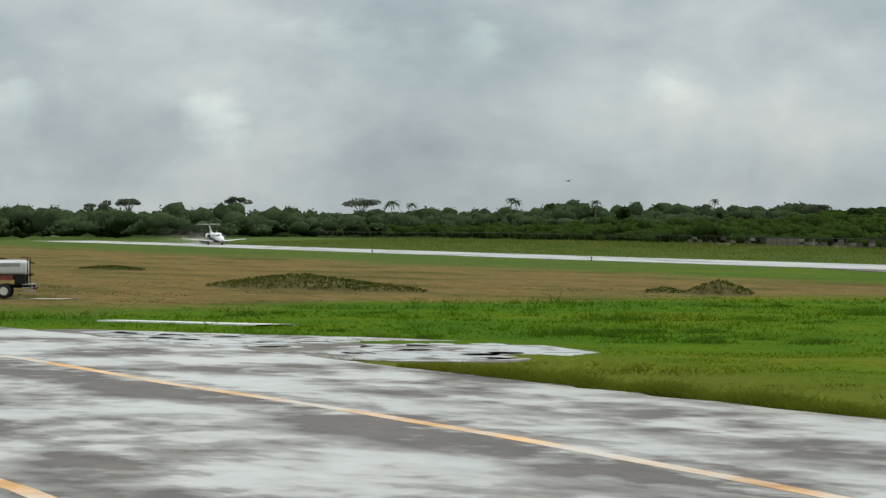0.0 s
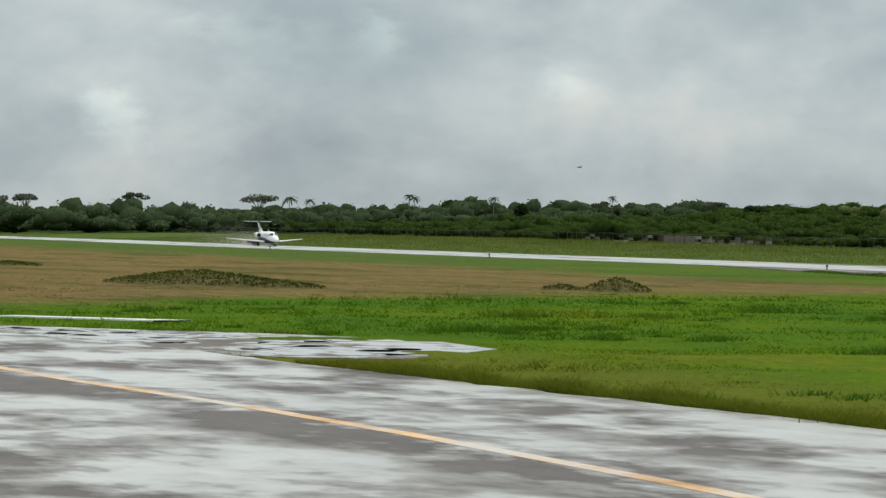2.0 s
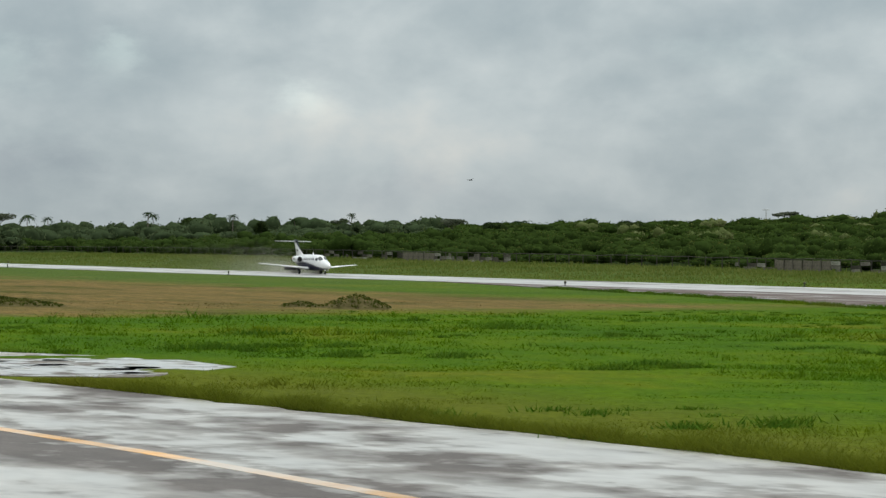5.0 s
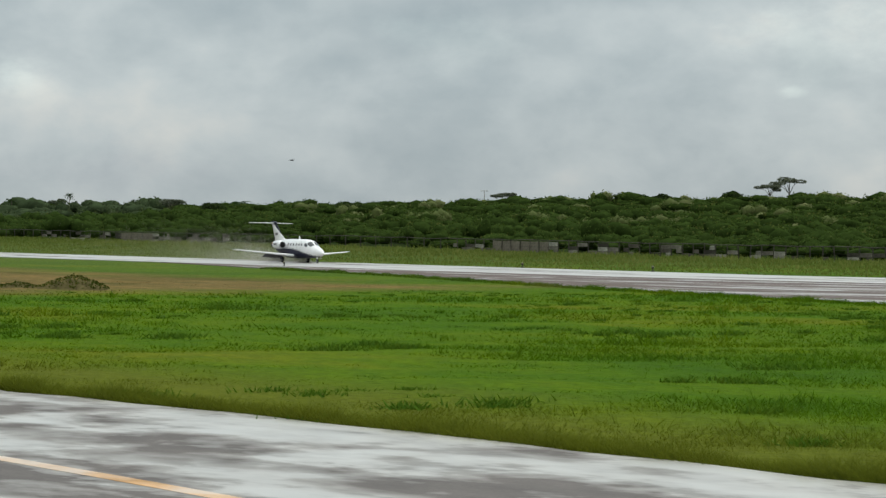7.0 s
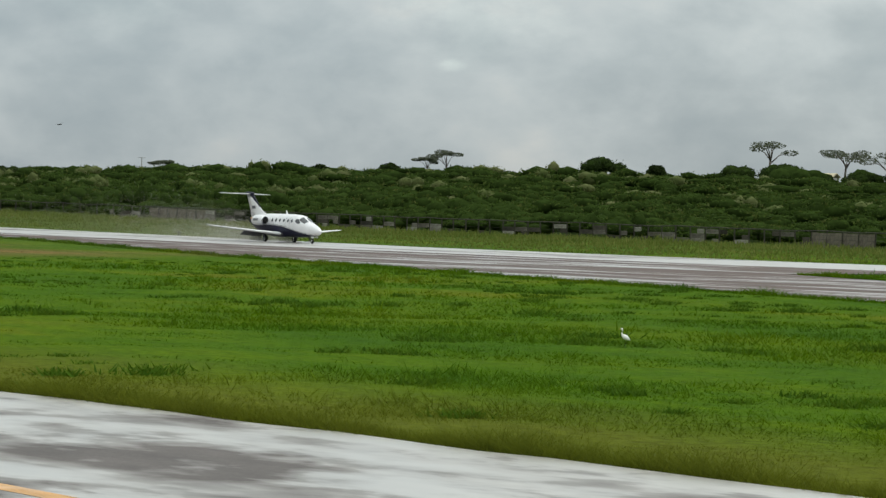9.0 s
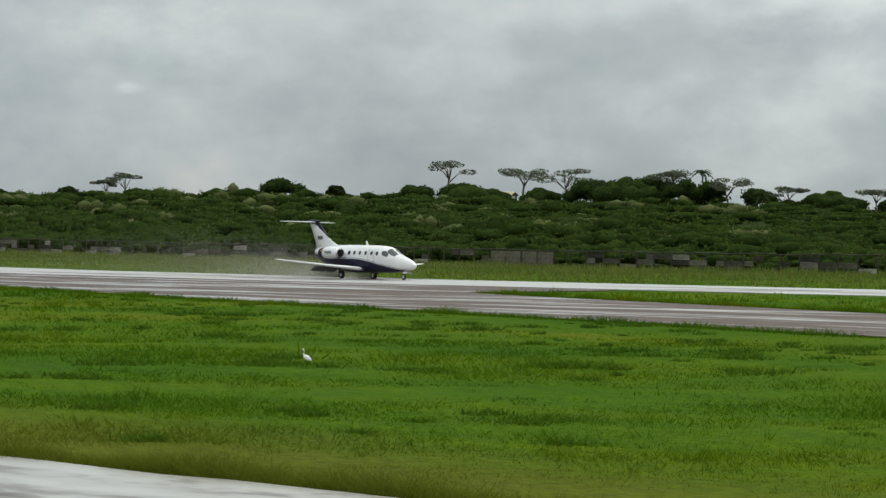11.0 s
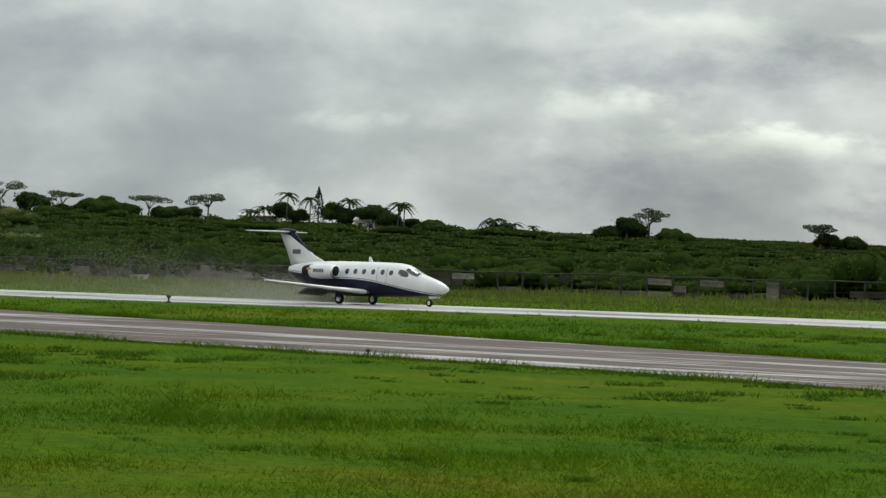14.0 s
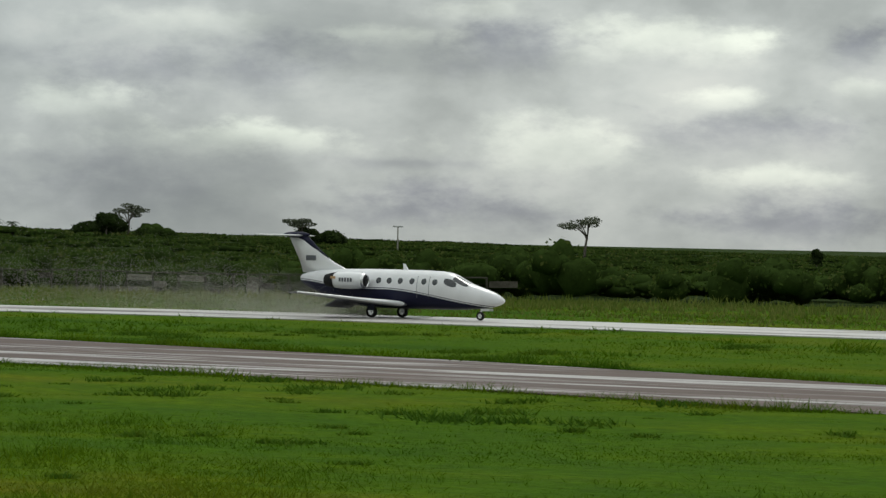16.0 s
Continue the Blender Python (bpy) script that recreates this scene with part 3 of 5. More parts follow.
def paved(px, py):
    edge = np.interp(px, *zip(*APRON_EDGE))
    tn, tf = np.interp(px, *zip(*TAXI_NEAR)), np.interp(px, *zip(*TAXI_FAR))
    on_taxi = (px > -343) & (py > tn - 0.1) & (py < tf + 0.1)
    on_run = (px > -850) & (py > np.interp(px, *zip(*RUNWAY_NEAR)) - 0.1) & (py < np.interp(px, *zip(*RUNWAY_FAR)) + 0.1)
    lo, hi = np.interp(px, [-134, -127, -101, -97], [22, 23.2, 26.2, 29]), np.interp(px, [-134, -126, -120, -112, -104, -98, -96.9], [24, 28.3, 32.3, 35.2, 34.8, 30.8, 29])
    on_slab = (px > -134) & (px < -97) & (py > lo) & (py < hi)
    return (py < edge + 0.05) | on_taxi | on_run | on_slab


def lumps(px, py, scale, seed):
    """Smooth unevenness in 0..1 over the plan."""
    rng = np.random.default_rng(seed)
    t = np.zeros_like(px)
    for _ in range(10):
        a, k = rng.uniform(0, 2 * math.pi), rng.uniform(0.5, 2.2) / scale
        t += np.sin((px * math.cos(a) + py * math.sin(a)) * k + rng.uniform(0, 6.3))
    return np.clip(0.5 + t / 9, 0, 1)


def grass_field(name, count, near, far, height, width, seed, label, tuft=False, power=1.0):
    """Blades over the sector of the field that lies near..far metres from the apron's edge stand."""
    rng = np.random.default_rng(seed)
    u = rng.uniform(0, 1, count)
    d = near * (far / near) ** u if power == 1.0 else near + (far - near) * u ** power
    az = np.radians(rng.uniform(-82, -24, count))
    px, py = d * np.sin(az), d * np.cos(az)
    if tuft:
        px, py = np.repeat(px, 14), np.repeat(py, 14)
        px, py = px + rng.normal(size=len(px)) * 0.22, py + rng.normal(size=len(px)) * 0.22
    keep = ~paved(px, py) & (py < 221)
    px, py = px[keep], py[keep]
    tall = 0.45 + 1.1 * lumps(px, py, 5.0, 21) * lumps(px, py, 1.6, 22) * 2
    meadow = 1 - 0.55 * smooth(0.45, 0.75, lumps(px, py, 14.0, 23))
    dist = np.hypot(px, py)
    meadow = meadow * np.where(px < -150 - 0.5 * py, 0.45, 1.0) * (1 - 0.85 * smooth(190, 330, dist))
    v, f = blades(rng, px, py, height * tall * meadow * (0.75 + dist / 400), width * np.clip(dist / 60, 0.7, 6))
    ob = mesh_arrays(name, v, f, BLADE)
    tagged(ob, label, "grass", kind="stuff")


grass_field("grass", 260000, 40, 115, 0.085, 0.013, 31, "uneven green grass of the airfield")
grass_field("grass", 160000, 100, 330, 0.085, 0.015, 32, "uneven green grass of the airfield")
grass_field("grass_tuft", 2600, 42, 200, 0.20, 0.014, 33, "taller grass tufts in the field", True)


def edge_grass(name, line, side, x0, x1, height, count, seed):
    """Ragged taller growth along a pavement's edge."""
    rng = np.random.default_rng(seed)
    px = rng.uniform(x0, x1, count)
    py = np.interp(px, *zip(*line)) + side * (np.abs(rng.normal(size=count)) * 0.45 + 0.05)
    tall = 0.5 + 1.0 * lumps(px, py, 1.2, 24)
    v, f = blades(rng, px, py, height * tall, 0.011 * np.clip(np.hypot(px, py) / 60, 0.7, 6))
    tagged(mesh_arrays(name, v, f, BLADE), "ragged grass along the pavement edge", "grass", kind="stuff")


edge_grass("edge_grass", APRON_EDGE, 1, -95, -25, 0.29, 26000, 35)
edge_grass("edge_grass", TAXI_NEAR, -1, -300, -25, 0.22, 22000, 36)
edge_grass("edge_grass", TAXI_FAR, 1, -158, -25, 0.26, 14000, 37)


def verge(seed):
    """Tall yellowish growth between the runway and the fence."""
    rng = np.random.default_rng(seed)
    n = 90000
    px = rng.uniform(-760, -60, n)
    py = 157 + 58 * rng.uniform(0, 1, n) ** 0.8
    k = lumps(px, py, 4.0, 41)
    v, f = blades(rng, px, py, 0.22 + 0.5 * k * smooth(168, 208, py), 0.07, 0.35)
    tagged(mesh_arrays("tall_grass", v, f, VERGE), "tall yellow-green grass along the fence", "grass", kind="stuff")


VERGE = mat_leaf("verge_grass", [(0.075, 0.112, 0.020), (0.125, 0.155, 0.032), (0.19, 0.20, 0.060)])
verge(34)


def dark_weeds():
    rng = np.random.default_rng(50)
    spots = [(-140.6, 48.3, 1.6), (-165.5, 65.3, 0.7), (-148, 63, 2.2), (-165.3, 61.9, 0.6)]
    for _ in range(170):
        x = rng.uniform(-190, -30)
        y = np.interp(x, *zip(*TAXI_NEAR)) - abs(rng.normal()) * 14 - 1.5
        spots.append((x, y, rng.uniform(0.15, 0.5)))
    # clusters of lusher growth across the field
    for _ in range(46):
        d, az = rng.uniform(62, 165), math.radians(rng.uniform(-79, -27))
        cx, cy = d * math.sin(az), d * math.cos(az)
        for _ in range(rng.integers(3, 10)):
            spots.append((cx + rng.normal() * 2.6, cy + rng.normal() * 2.2, rng.uniform(0.25, 0.95)))
    chunks = []
    for x, y, r in spots:
        if paved(np.array([x]), np.array([y]))[0] or y > 135:
            continue
        k = int(40 + 130 * r)
        v, f = blades(rng, x + rng.normal(size=k) * r * 0.55, y + rng.normal(size=k) * r * 0.55, (0.08 + 0.13 * r) * rng.uniform(0.7, 1.2), 0.035, 1.0)
        chunks.append((v, f))
    v, f = join_arrays(chunks)
    tagged(mesh_arrays("field_weeds", v, f, WEED_DARK), "low dark green weed clumps in the grass", "weeds", kind="stuff")


WEED_DARK = mat_leaf("dark_weed_leaf", [(0.042, 0.100, 0.010), (0.060, 0.125, 0.010), (0.088, 0.145, 0.012)])
dark_weeds()


# ---- bush beyond the fence ----
def bush_kinds(rng, count, leaves):
    """A few bush shapes: leaf clumps over uneven heads, the way they face, and the cores that stand for the shade
    inside them.
    """
    kinds = []
    for _ in range(count):
        heads = rng.integers(3, 6)
        cs, ns, cores = [], [], []
        for _ in range(heads):
            a, r = rng.uniform(0, 6.28), rng.uniform(0, 0.75)
            centre = np.array([r * math.cos(a), r * math.sin(a), rng.uniform(0.36, 0.70)])
            rad = rng.uniform(0.26, 0.48)
            d = rng.normal(size=(leaves // heads, 3))
            d /= np.linalg.norm(d, axis=1)[:, None]
            d[:, 2] = np.abs(d[:, 2]) * 1.1 - 0.30
            cs.append(centre + d * rad * rng.uniform(0.80, 1.2, size=(len(d), 1)))
            ns.append(d)
            cores.append((centre, rad * 0.80))
        kinds.append((np.concatenate(cs), np.concatenate(ns), cores))
    return kinds


ICO = bmesh.new()
bmesh.ops.create_icosphere(ICO, subdivisions=2, radius=1.0)
ICO_V = np.array([v.co[:] for v in ICO.verts])
ICO_F = np.array([[v.index for v in f.verts] for f in ICO.faces])
ICO.free()
GEM = bmesh.new()
bmesh.ops.create_icosphere(GEM, subdivisions=1, radius=1.0)
GEM_V = np.array([v.co[:] for v in GEM.verts])
GEM_F = np.array([[v.index for v in f.verts] for f in GEM.faces])
GEM.free()


def thicket(name, spots, leaves, leaf, seed, label, foliage, inside, core_v=GEM_V, core_f=GEM_F):
    """spots: x, y, radius, height of each bush."""
    rng = np.random.default_rng(seed)
    kinds = bush_kinds(rng, 10, leaves)
    lv, ln, cv = [], [], []
    for x, y, r, h in spots:
        pts, ways, cores = kinds[rng.integers(len(kinds))]
        t = rng.uniform(0, 6.28)
        rot = np.array([[math.cos(t), -math.sin(t), 0], [math.sin(t), math.cos(t), 0], [0, 0, 1]])
        k = np.array([r, r, h])
        base = np.array([x, y, float(ground_z(x, y))])
        lv.append((pts @ rot.T) * k + base)
        ln.append((ways @ rot.T) / k * h)
        for c, rad in cores:
            cv.append((core_v * rad * rng.uniform(0.78, 1.14, size=(len(core_v), 1)) + rot @ c) * k + base)
    v, f = leaf_quads(rng, np.concatenate(lv), leaf, 0.0, np.concatenate(ln))
    root = empty(name)
    mesh_arrays("leaves", v, f, foliage, root)
    n = len(cv)
    fv = (core_f[None] + (np.arange(n) * len(core_v))[:, None, None]).reshape(-1, 3)
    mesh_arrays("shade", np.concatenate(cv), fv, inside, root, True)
    tagged(root, label, "bushes", kind="stuff")


def belt(rng, x0, x1, y0, y1, step, r, h, low=((-430, 1.0), (-280, 0.56), (-180, 0.42))):
    out = []
    for x in np.arange(x0, x1, step):
        for y in np.arange(y0, y1, step * 0.9):
            k = rng.uniform(0.7, 1.35)
            px, py = x + rng.uniform(-0.5, 0.5) * step, y + rng.uniform(-0.5, 0.5) * step
            swell = float(np.interp(px, *zip(*low))) * (0.5 + 1.0 * float(lumps(np.array([px]), np.array([py]), 9.0, 5)[0]))
            out.append((px, py, r * k, h * swell * rng.uniform(0.62, 1.3)))
    return out


def in_sector(spots, lo, hi):
    return [s for s in spots if lo < math.degrees(math.atan2(s[0], s[1])) < hi]


RISE = ((-700, 1.0), (-560, 0.62), (-430, 0.42), (-180, 0.3))


def build_bush():
    rng = np.random.default_rng(60)
    front = in_sector(belt(rng, -760, -70, 219, 246, 5.2, 3.7, 2.35, ((-430, 1.0), (-280, 0.7), (-180, 0.9), (-120, 1.15))), -76, -22)
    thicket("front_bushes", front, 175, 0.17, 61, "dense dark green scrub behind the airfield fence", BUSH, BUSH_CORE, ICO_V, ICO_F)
    mid = in_sector(belt(rng, -1000, -90, 246, 360, 8.4, 6.0, 2.5), -77, -23)
    back = in_sector(belt(rng, -1500, -120, 360, 600, 14.5, 9.5, 2.9, RISE), -79, -22)
    # pale flowering shrubs stand out in the part before the tall trees
    pale = [q for i, q in enumerate(mid + back) if i % 8 == 2 and q[1] > 300 and -66 < math.degrees(math.atan2(q[0], q[1])) < -47]
    pale = [(x, y, r * 0.55, h * 1.22) for x, y, r, h in pale]
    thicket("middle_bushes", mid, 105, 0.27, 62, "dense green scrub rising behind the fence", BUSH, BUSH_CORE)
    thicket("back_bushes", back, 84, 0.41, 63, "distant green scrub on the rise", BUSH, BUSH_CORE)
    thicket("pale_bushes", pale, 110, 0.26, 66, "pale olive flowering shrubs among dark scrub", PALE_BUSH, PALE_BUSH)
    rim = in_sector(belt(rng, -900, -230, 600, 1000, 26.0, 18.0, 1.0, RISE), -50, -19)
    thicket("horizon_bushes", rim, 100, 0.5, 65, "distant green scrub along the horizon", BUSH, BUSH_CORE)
    far = in_sector(belt(rng, -1350, -890, 40, 420, 15.0, 9.5, 4.9), -88, -68)
    far = [q for q in far if not (q[1] < 180 and q[0] > -920)]
    # taller towards the runway's end
    far = [(x, y, r, h * float(np.interp(math.degrees(math.atan2(x, y)), [-80, -74], [1.4, 1.0]))) for x, y, r, h in far]
    thicket("far_woods", far, 130, 0.5, 64, "distant woods beyond the runway's end, greyed for haze", HAZED_LEAF, HAZED_CORE, ICO_V, ICO_F)


build_bush()


# ---- trees ----
def spot(az, d):
    a = math.radians(az)
    x, y = d * math.sin(a), d * math.cos(a)
    return x, y, float(ground_z(x, y))


def limb_tree(az, d, top, width, seed, style):
    """A trunk with limbs and a crown of leaf clumps: flat tiers (umbrella) or an uneven dome (round)."""
    rng = np.random.default_rng(seed)
    x, y, z = spot(az, d)
    h = max(top - z, 3.0)
    root = empty("tree", pose(x, y, z))
    bm = bmesh.new()
    lean = rng.uniform(-0.06, 0.06, 2) * h
    fork = h * (rng.uniform(0.45, 0.6) if style == "umbrella" else rng.uniform(0.25, 0.4))
    r0 = 0.035 * h
    tube(bm, [(0, 0, -0.3), (lean[0] * 0.3, lean[1] * 0.3, fork * 0.5), (lean[0], lean[1], fork)], [r0, r0 * 0.8, r0 * 0.62], 7)
    heads = []
    n = rng.integers(6, 10) if style == "umbrella" else rng.integers(8, 12)
    for k in range(n):
        a = 2 * math.pi * k / n + rng.uniform(-0.4, 0.4)
        if style == "umbrella":
            rad = width / 2 * rng.uniform(0.25, 0.95)
            zz = h * (rng.uniform(0.86, 0.95) - 0.22 * (2 * rad / width) ** 2 * rng.uniform(0.5, 1.4))
        else:
            rad = width / 2 * rng.uniform(0.1, 0.72)
            zz = h * (0.76 - 0.42 * (2 * rad / width) ** 2 - rng.uniform(0, 0.2))
        end = (rad * math.cos(a), rad * math.sin(a), zz)
        mid = (end[0] * 0.45 + lean[0] * 0.5, end[1] * 0.45 + lean[1] * 0.5, fork + (zz - fork) * 0.62)
        tube(bm, [(lean[0], lean[1], fork * rng.uniform(0.8, 1.0)), mid, end], [r0 * 0.45, r0 * 0.28, r0 * 0.08], 5)
        heads.append(end)
    part("trunk", bm, BARK, root, smooth_faces=True)
    cs = []
    leaf = max(0.14, d / 6200 * 1.7)
    for hx, hy, hz in heads:
        m = int(190 if style == "umbrella" else 330)
        pts = rng.normal(size=(m, 3))
        pts /= np.linalg.norm(pts, axis=1)[:, None]
        pts *= rng.uniform(0.35, 1.0, size=(m, 1)) ** 0.5
        s = (width * rng.uniform(0.17, 0.27), width * rng.uniform(0.17, 0.27), min(h, width) * rng.uniform(0.06, 0.10)) if style == "umbrella" else (width * 0.21, width * 0.21, max(h * 0.16, width * 0.15))
        cs.append(pts * s + np.array([hx, hy, hz]))
    if style == "round":
        pts = np.clip(rng.normal(size=(260, 3)), -1.7, 1.7) * [width * 0.2, width * 0.2, h * 0.17] + [0, 0, h * 0.5]
        cs.append(pts)
        # dark blobs among the limbs put the crown's inner shade into colour
        blobs = []
        for hx, hy, hz in heads + [(0, 0, h * 0.5)]:
            k = np.array([width * 0.16, width * 0.16, max(h * 0.13, width * 0.12)])
            blobs.append((ICO_V * k * rng.uniform(0.8, 1.15, size=(len(ICO_V), 1)) + np.array([hx, hy, hz]), ICO_F))
        bv, bf = join_arrays(blobs)
        mesh_arrays("crown_shade", bv, bf, BUSH_CORE, root, True)
    v, f = leaf_quads(rng, np.concatenate(cs), leaf * (1.25 if style == "round" else 1.0), 0.35)
    v[:, 2] *= min(1.0, h / v[:, 2].max())
    mesh_arrays("crown", v, f, PALE_HAZY_LEAF if style == "umbrella" else TREE_LEAF, root)
    lab = "flat-topped spreading tree with layered open crown above the scrub" if style == "umbrella" else "broad tree with dense rounded dark crown above the scrub"
    tagged(root, lab, "tree", group="trees on the horizon")


def palm(az, d, top, width, seed):
    rng = np.random.default_rng(seed)
    x, y, z = spot(az, d)
    h = max(top - z, 3.0)
    width = max(width, 2.2) * 1.3
    root = empty("palm_tree", pose(x, y, z))
    bm = bmesh.new()
    lx, ly = rng.uniform(-0.05, 0.05, 2) * h
    ht = h - width * 0.22
    tube(bm, [(0, 0, -0.2), (lx * 0.4, ly * 0.4, ht * 0.5), (lx, ly, ht)], [0.2, 0.15, 0.12], 7)
    part("trunk", bm, BARK, root, smooth_faces=True)
    vs, fs = [], []
    for k in range(18):
        a = 2 * math.pi * k / 18 + rng.uniform(-0.2, 0.2)
        rise = rng.uniform(-0.1, 0.95)
        length = width * 0.56 * rng.uniform(0.85, 1.1)
        dirx, diry = math.cos(a), math.sin(a)
        pts = []
        for i in range(6):
            t = i / 5
            r = length * t * math.cos(rise * (1 - 0.3 * t))
            zz = ht + length * (math.sin(rise) * t - 0.75 * t * t)
            pts.append(np.array([lx + dirx * r, ly + diry * r, zz]))
        for i in range(5):
            w0, w1 = 0.2 * width * 0.35 * (1 - abs(i / 5 - 0.35)), 0.2 * width * 0.35 * (1 - abs((i + 1) / 5 - 0.35))
            side = np.array([-diry, dirx, 0])
            for sgn in (1, -1):
                droop = np.array([0, 0, -0.5])
                q = len(vs) * 1
                vs += [pts[i], pts[i + 1], pts[i + 1] + (side * sgn + droop) * w1, pts[i] + (side * sgn + droop) * w0 * 0.8 + (pts[i + 1] - pts[i]) * 0.3]
                fs.append([q, q + 1, q + 2, q + 3])
    mesh_arrays("fronds", np.array(vs), np.array(fs), PALM_LEAF, root)
    tagged(root, "slender palm tree with drooping fronds above the scrub", "palm tree", group="palms on the horizon")


UMBRELLA_FAR = [(-79.56, 1119, 13.6, 8.9), (-79.08, 1273, 15.9, 9.3), (-77.30, 1263, 15.8, 9.6), (-75.28, 1122, 13.6, 14.9), (-69.70, 1128, 11.6, 6.1), (-67.90, 1065, 10.9, 10.3), (-62.39, 680, 9.7, 5.7), (-58.11, 632, 10.8, 4.6), (-57.81, 729, 13.4, 7.1)]
UMBRELLA_NEAR = [(-52.54, 745, 17.3, 11.0), (-51.31, 802, 16.6, 12.2), (-50.57, 691, 14.5, 10.5), (-48.87, 697, 14.5, 10.5), (-47.95, 720, 13.4, 9.4), (-46.96, 649, 10.8, 7.0), (-45.57, 593, 9.7, 10.0), (-44.60, 609, 10.5, 6.8), (-37.40, 595, 9.7, 5.9), (-34.62, 512, 7.2, 5.7), (-29.96, 511, 8.3, 7.0)]
ROUND_FAR = [(-72.13, 1273, 14.3, 13.8), (-71.01, 1043, 11.0, 5.0), (-67.20, 1022, 10.4, 8.9), (-65.01, 989, 10.0, 9.6), (-59.87, 802, 10.5, 5.7), (-58.70, 675, 10.0, 5.4), (-55.25, 803, 13.8, 11.6), (-54.38, 802, 12.4, 4.6), (-49.60, 582, 11.5, 13.0)]
ROUND_NEAR = [(-46.30, 628, 9.7, 10.7), (-52.10, 593, 9.0, 12.4), (-41.90, 724, 11.5, 8.3), (-41.26, 722, 8.0, 4.5), (-40.91, 726, 7.5, 6.8), (-40.95, 571, 6.5, 6.3), (-37.76, 519, 8.2, 5.1), (-37.02, 620, 6.1, 9.4), (-38.03, 537, 6.4, 6.2), (-34.11, 564, 5.8, 5.6), (-26.18, 570, 4.4, 2.6)]
PALM_FAR = [(-74.80, 1254, 14.3, 5.4), (-74.45, 1269, 13.3, 3.7), (-72.85, 1128, 13.9, 3.7), (-72.75, 1206, 13.9, 3.9), (-71.67, 1108, 12.1, 3.6), (-71.47, 1024, 12.3, 3.3), (-70.44, 1105, 11.4, 3.2), (-69.53, 1135, 13.4, 2.9), (-68.32, 1136, 11.9, 5.7), (-66.71, 1143, 11.6, 7.0), (-60.15, 751, 10.6, 5.4)]
PALM_NEAR = [(-48.36, 711, 15.1, 3.9), (-47.40, 588, 9.5, 3.6), (-43.90, 639, 8.6, 3.9), (-43.70, 660, 9.5, 4.3), (-43.33, 625, 11.6, 3.9), (-42.94, 726, 12.0, 3.9), (-42.30, 704, 11.9, 4.6), (-41.51, 603, 10.2, 3.9), (-41.40, 577, 9.7, 3.1), (-39.95, 562, 7.9, 4.5), (-39.65, 598, 7.1, 3.7), (-39.28, 617, 6.6, 2.2)]
ROUND_MORE = [(-53.0, 700, 10.6, 9.0), (-52.3, 690, 11.0, 10.0), (-50.2, 690, 11.3, 9.5), (-49.2, 700, 11.8, 10.0), (-48.3, 690, 11.0, 9.0), (-47.5, 700, 9.8, 8.0), (-46.0, 680, 8.6, 8.0), (-44.9, 680, 8.2, 6.5), (-43.4, 690, 9.8, 6.5), (-42.5, 690, 10.2, 7.5), (-41.9, 690, 10.0, 7.0), (-39.8, 600, 6.2, 5.0), (-37.7, 560, 7.0, 6.5), (-34.5, 540, 6.0, 4.5), (-51.9, 640, 9.4, 9.0), (-51.0, 650, 9.8, 8.0), (-49.6, 650, 10.2, 11.0), (-48.7, 650, 10.6, 8.0), (-46.6, 650, 8.4, 7.0), (-45.3, 650, 7.8, 8.0), (-43.1, 650, 8.4, 4.5), (-41.6, 650, 7.8, 5.0)]
def on_crest(az, d, top, width):
    """The trees of the rise stand along its crest: the same bearing and height over the skyline, further off."""
    if az < -64:
        return az, d, top, width
    k = max((520 + 0.1 * d) / math.cos(math.radians(az)) / d, 1.0)
    return az, d * k, EYE + (top - EYE) * k, width * k


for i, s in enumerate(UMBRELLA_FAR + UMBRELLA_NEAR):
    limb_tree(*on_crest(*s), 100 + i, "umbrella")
ROUND_MORE = [(az, d, top + (1.7 if -50.5 < az < -47 else 0.4), width * 1.1) for az, d, top, width in ROUND_MORE]
for i, s in enumerate(ROUND_FAR + ROUND_NEAR + ROUND_MORE):
    limb_tree(*on_crest(*s), 200 + i, "round")
for i, s in enumerate(PALM_FAR + PALM_NEAR):
    palm(*on_crest(*s), 300 + i)


def cypress(az, d, top, width):
    rng = np.random.default_rng(77)
    x, y, z = spot(az, d)
    h = top - z
    root = empty("cypress_tree", pose(x, y, z))
    bm = bmesh.new()
    tube(bm, [(0, 0, -0.2), (0, 0, h * 0.5), (0, 0, h * 0.95)], [0.18, 0.12, 0.03], 7)
    part("trunk", bm, BARK, root)
    t = rng.uniform(0.05, 1, 900)
    r = width / 2 * np.sin(np.clip((1 - t) * 1.9, 0, 1.57)) * rng.uniform(0.5, 1.05, 900)
    a = rng.uniform(0, 6.28, 900)
    v, f = leaf_quads(rng, np.stack([r * np.cos(a), r * np.sin(a), t * h], -1), 0.2)
    mesh_arrays("crown", v, f, TREE_LEAF, root)
    tagged(root, "tall narrow dark cypress tree among palms", "tree")


cypress(*on_crest(-42.80, 595, 11.9, 2.7))


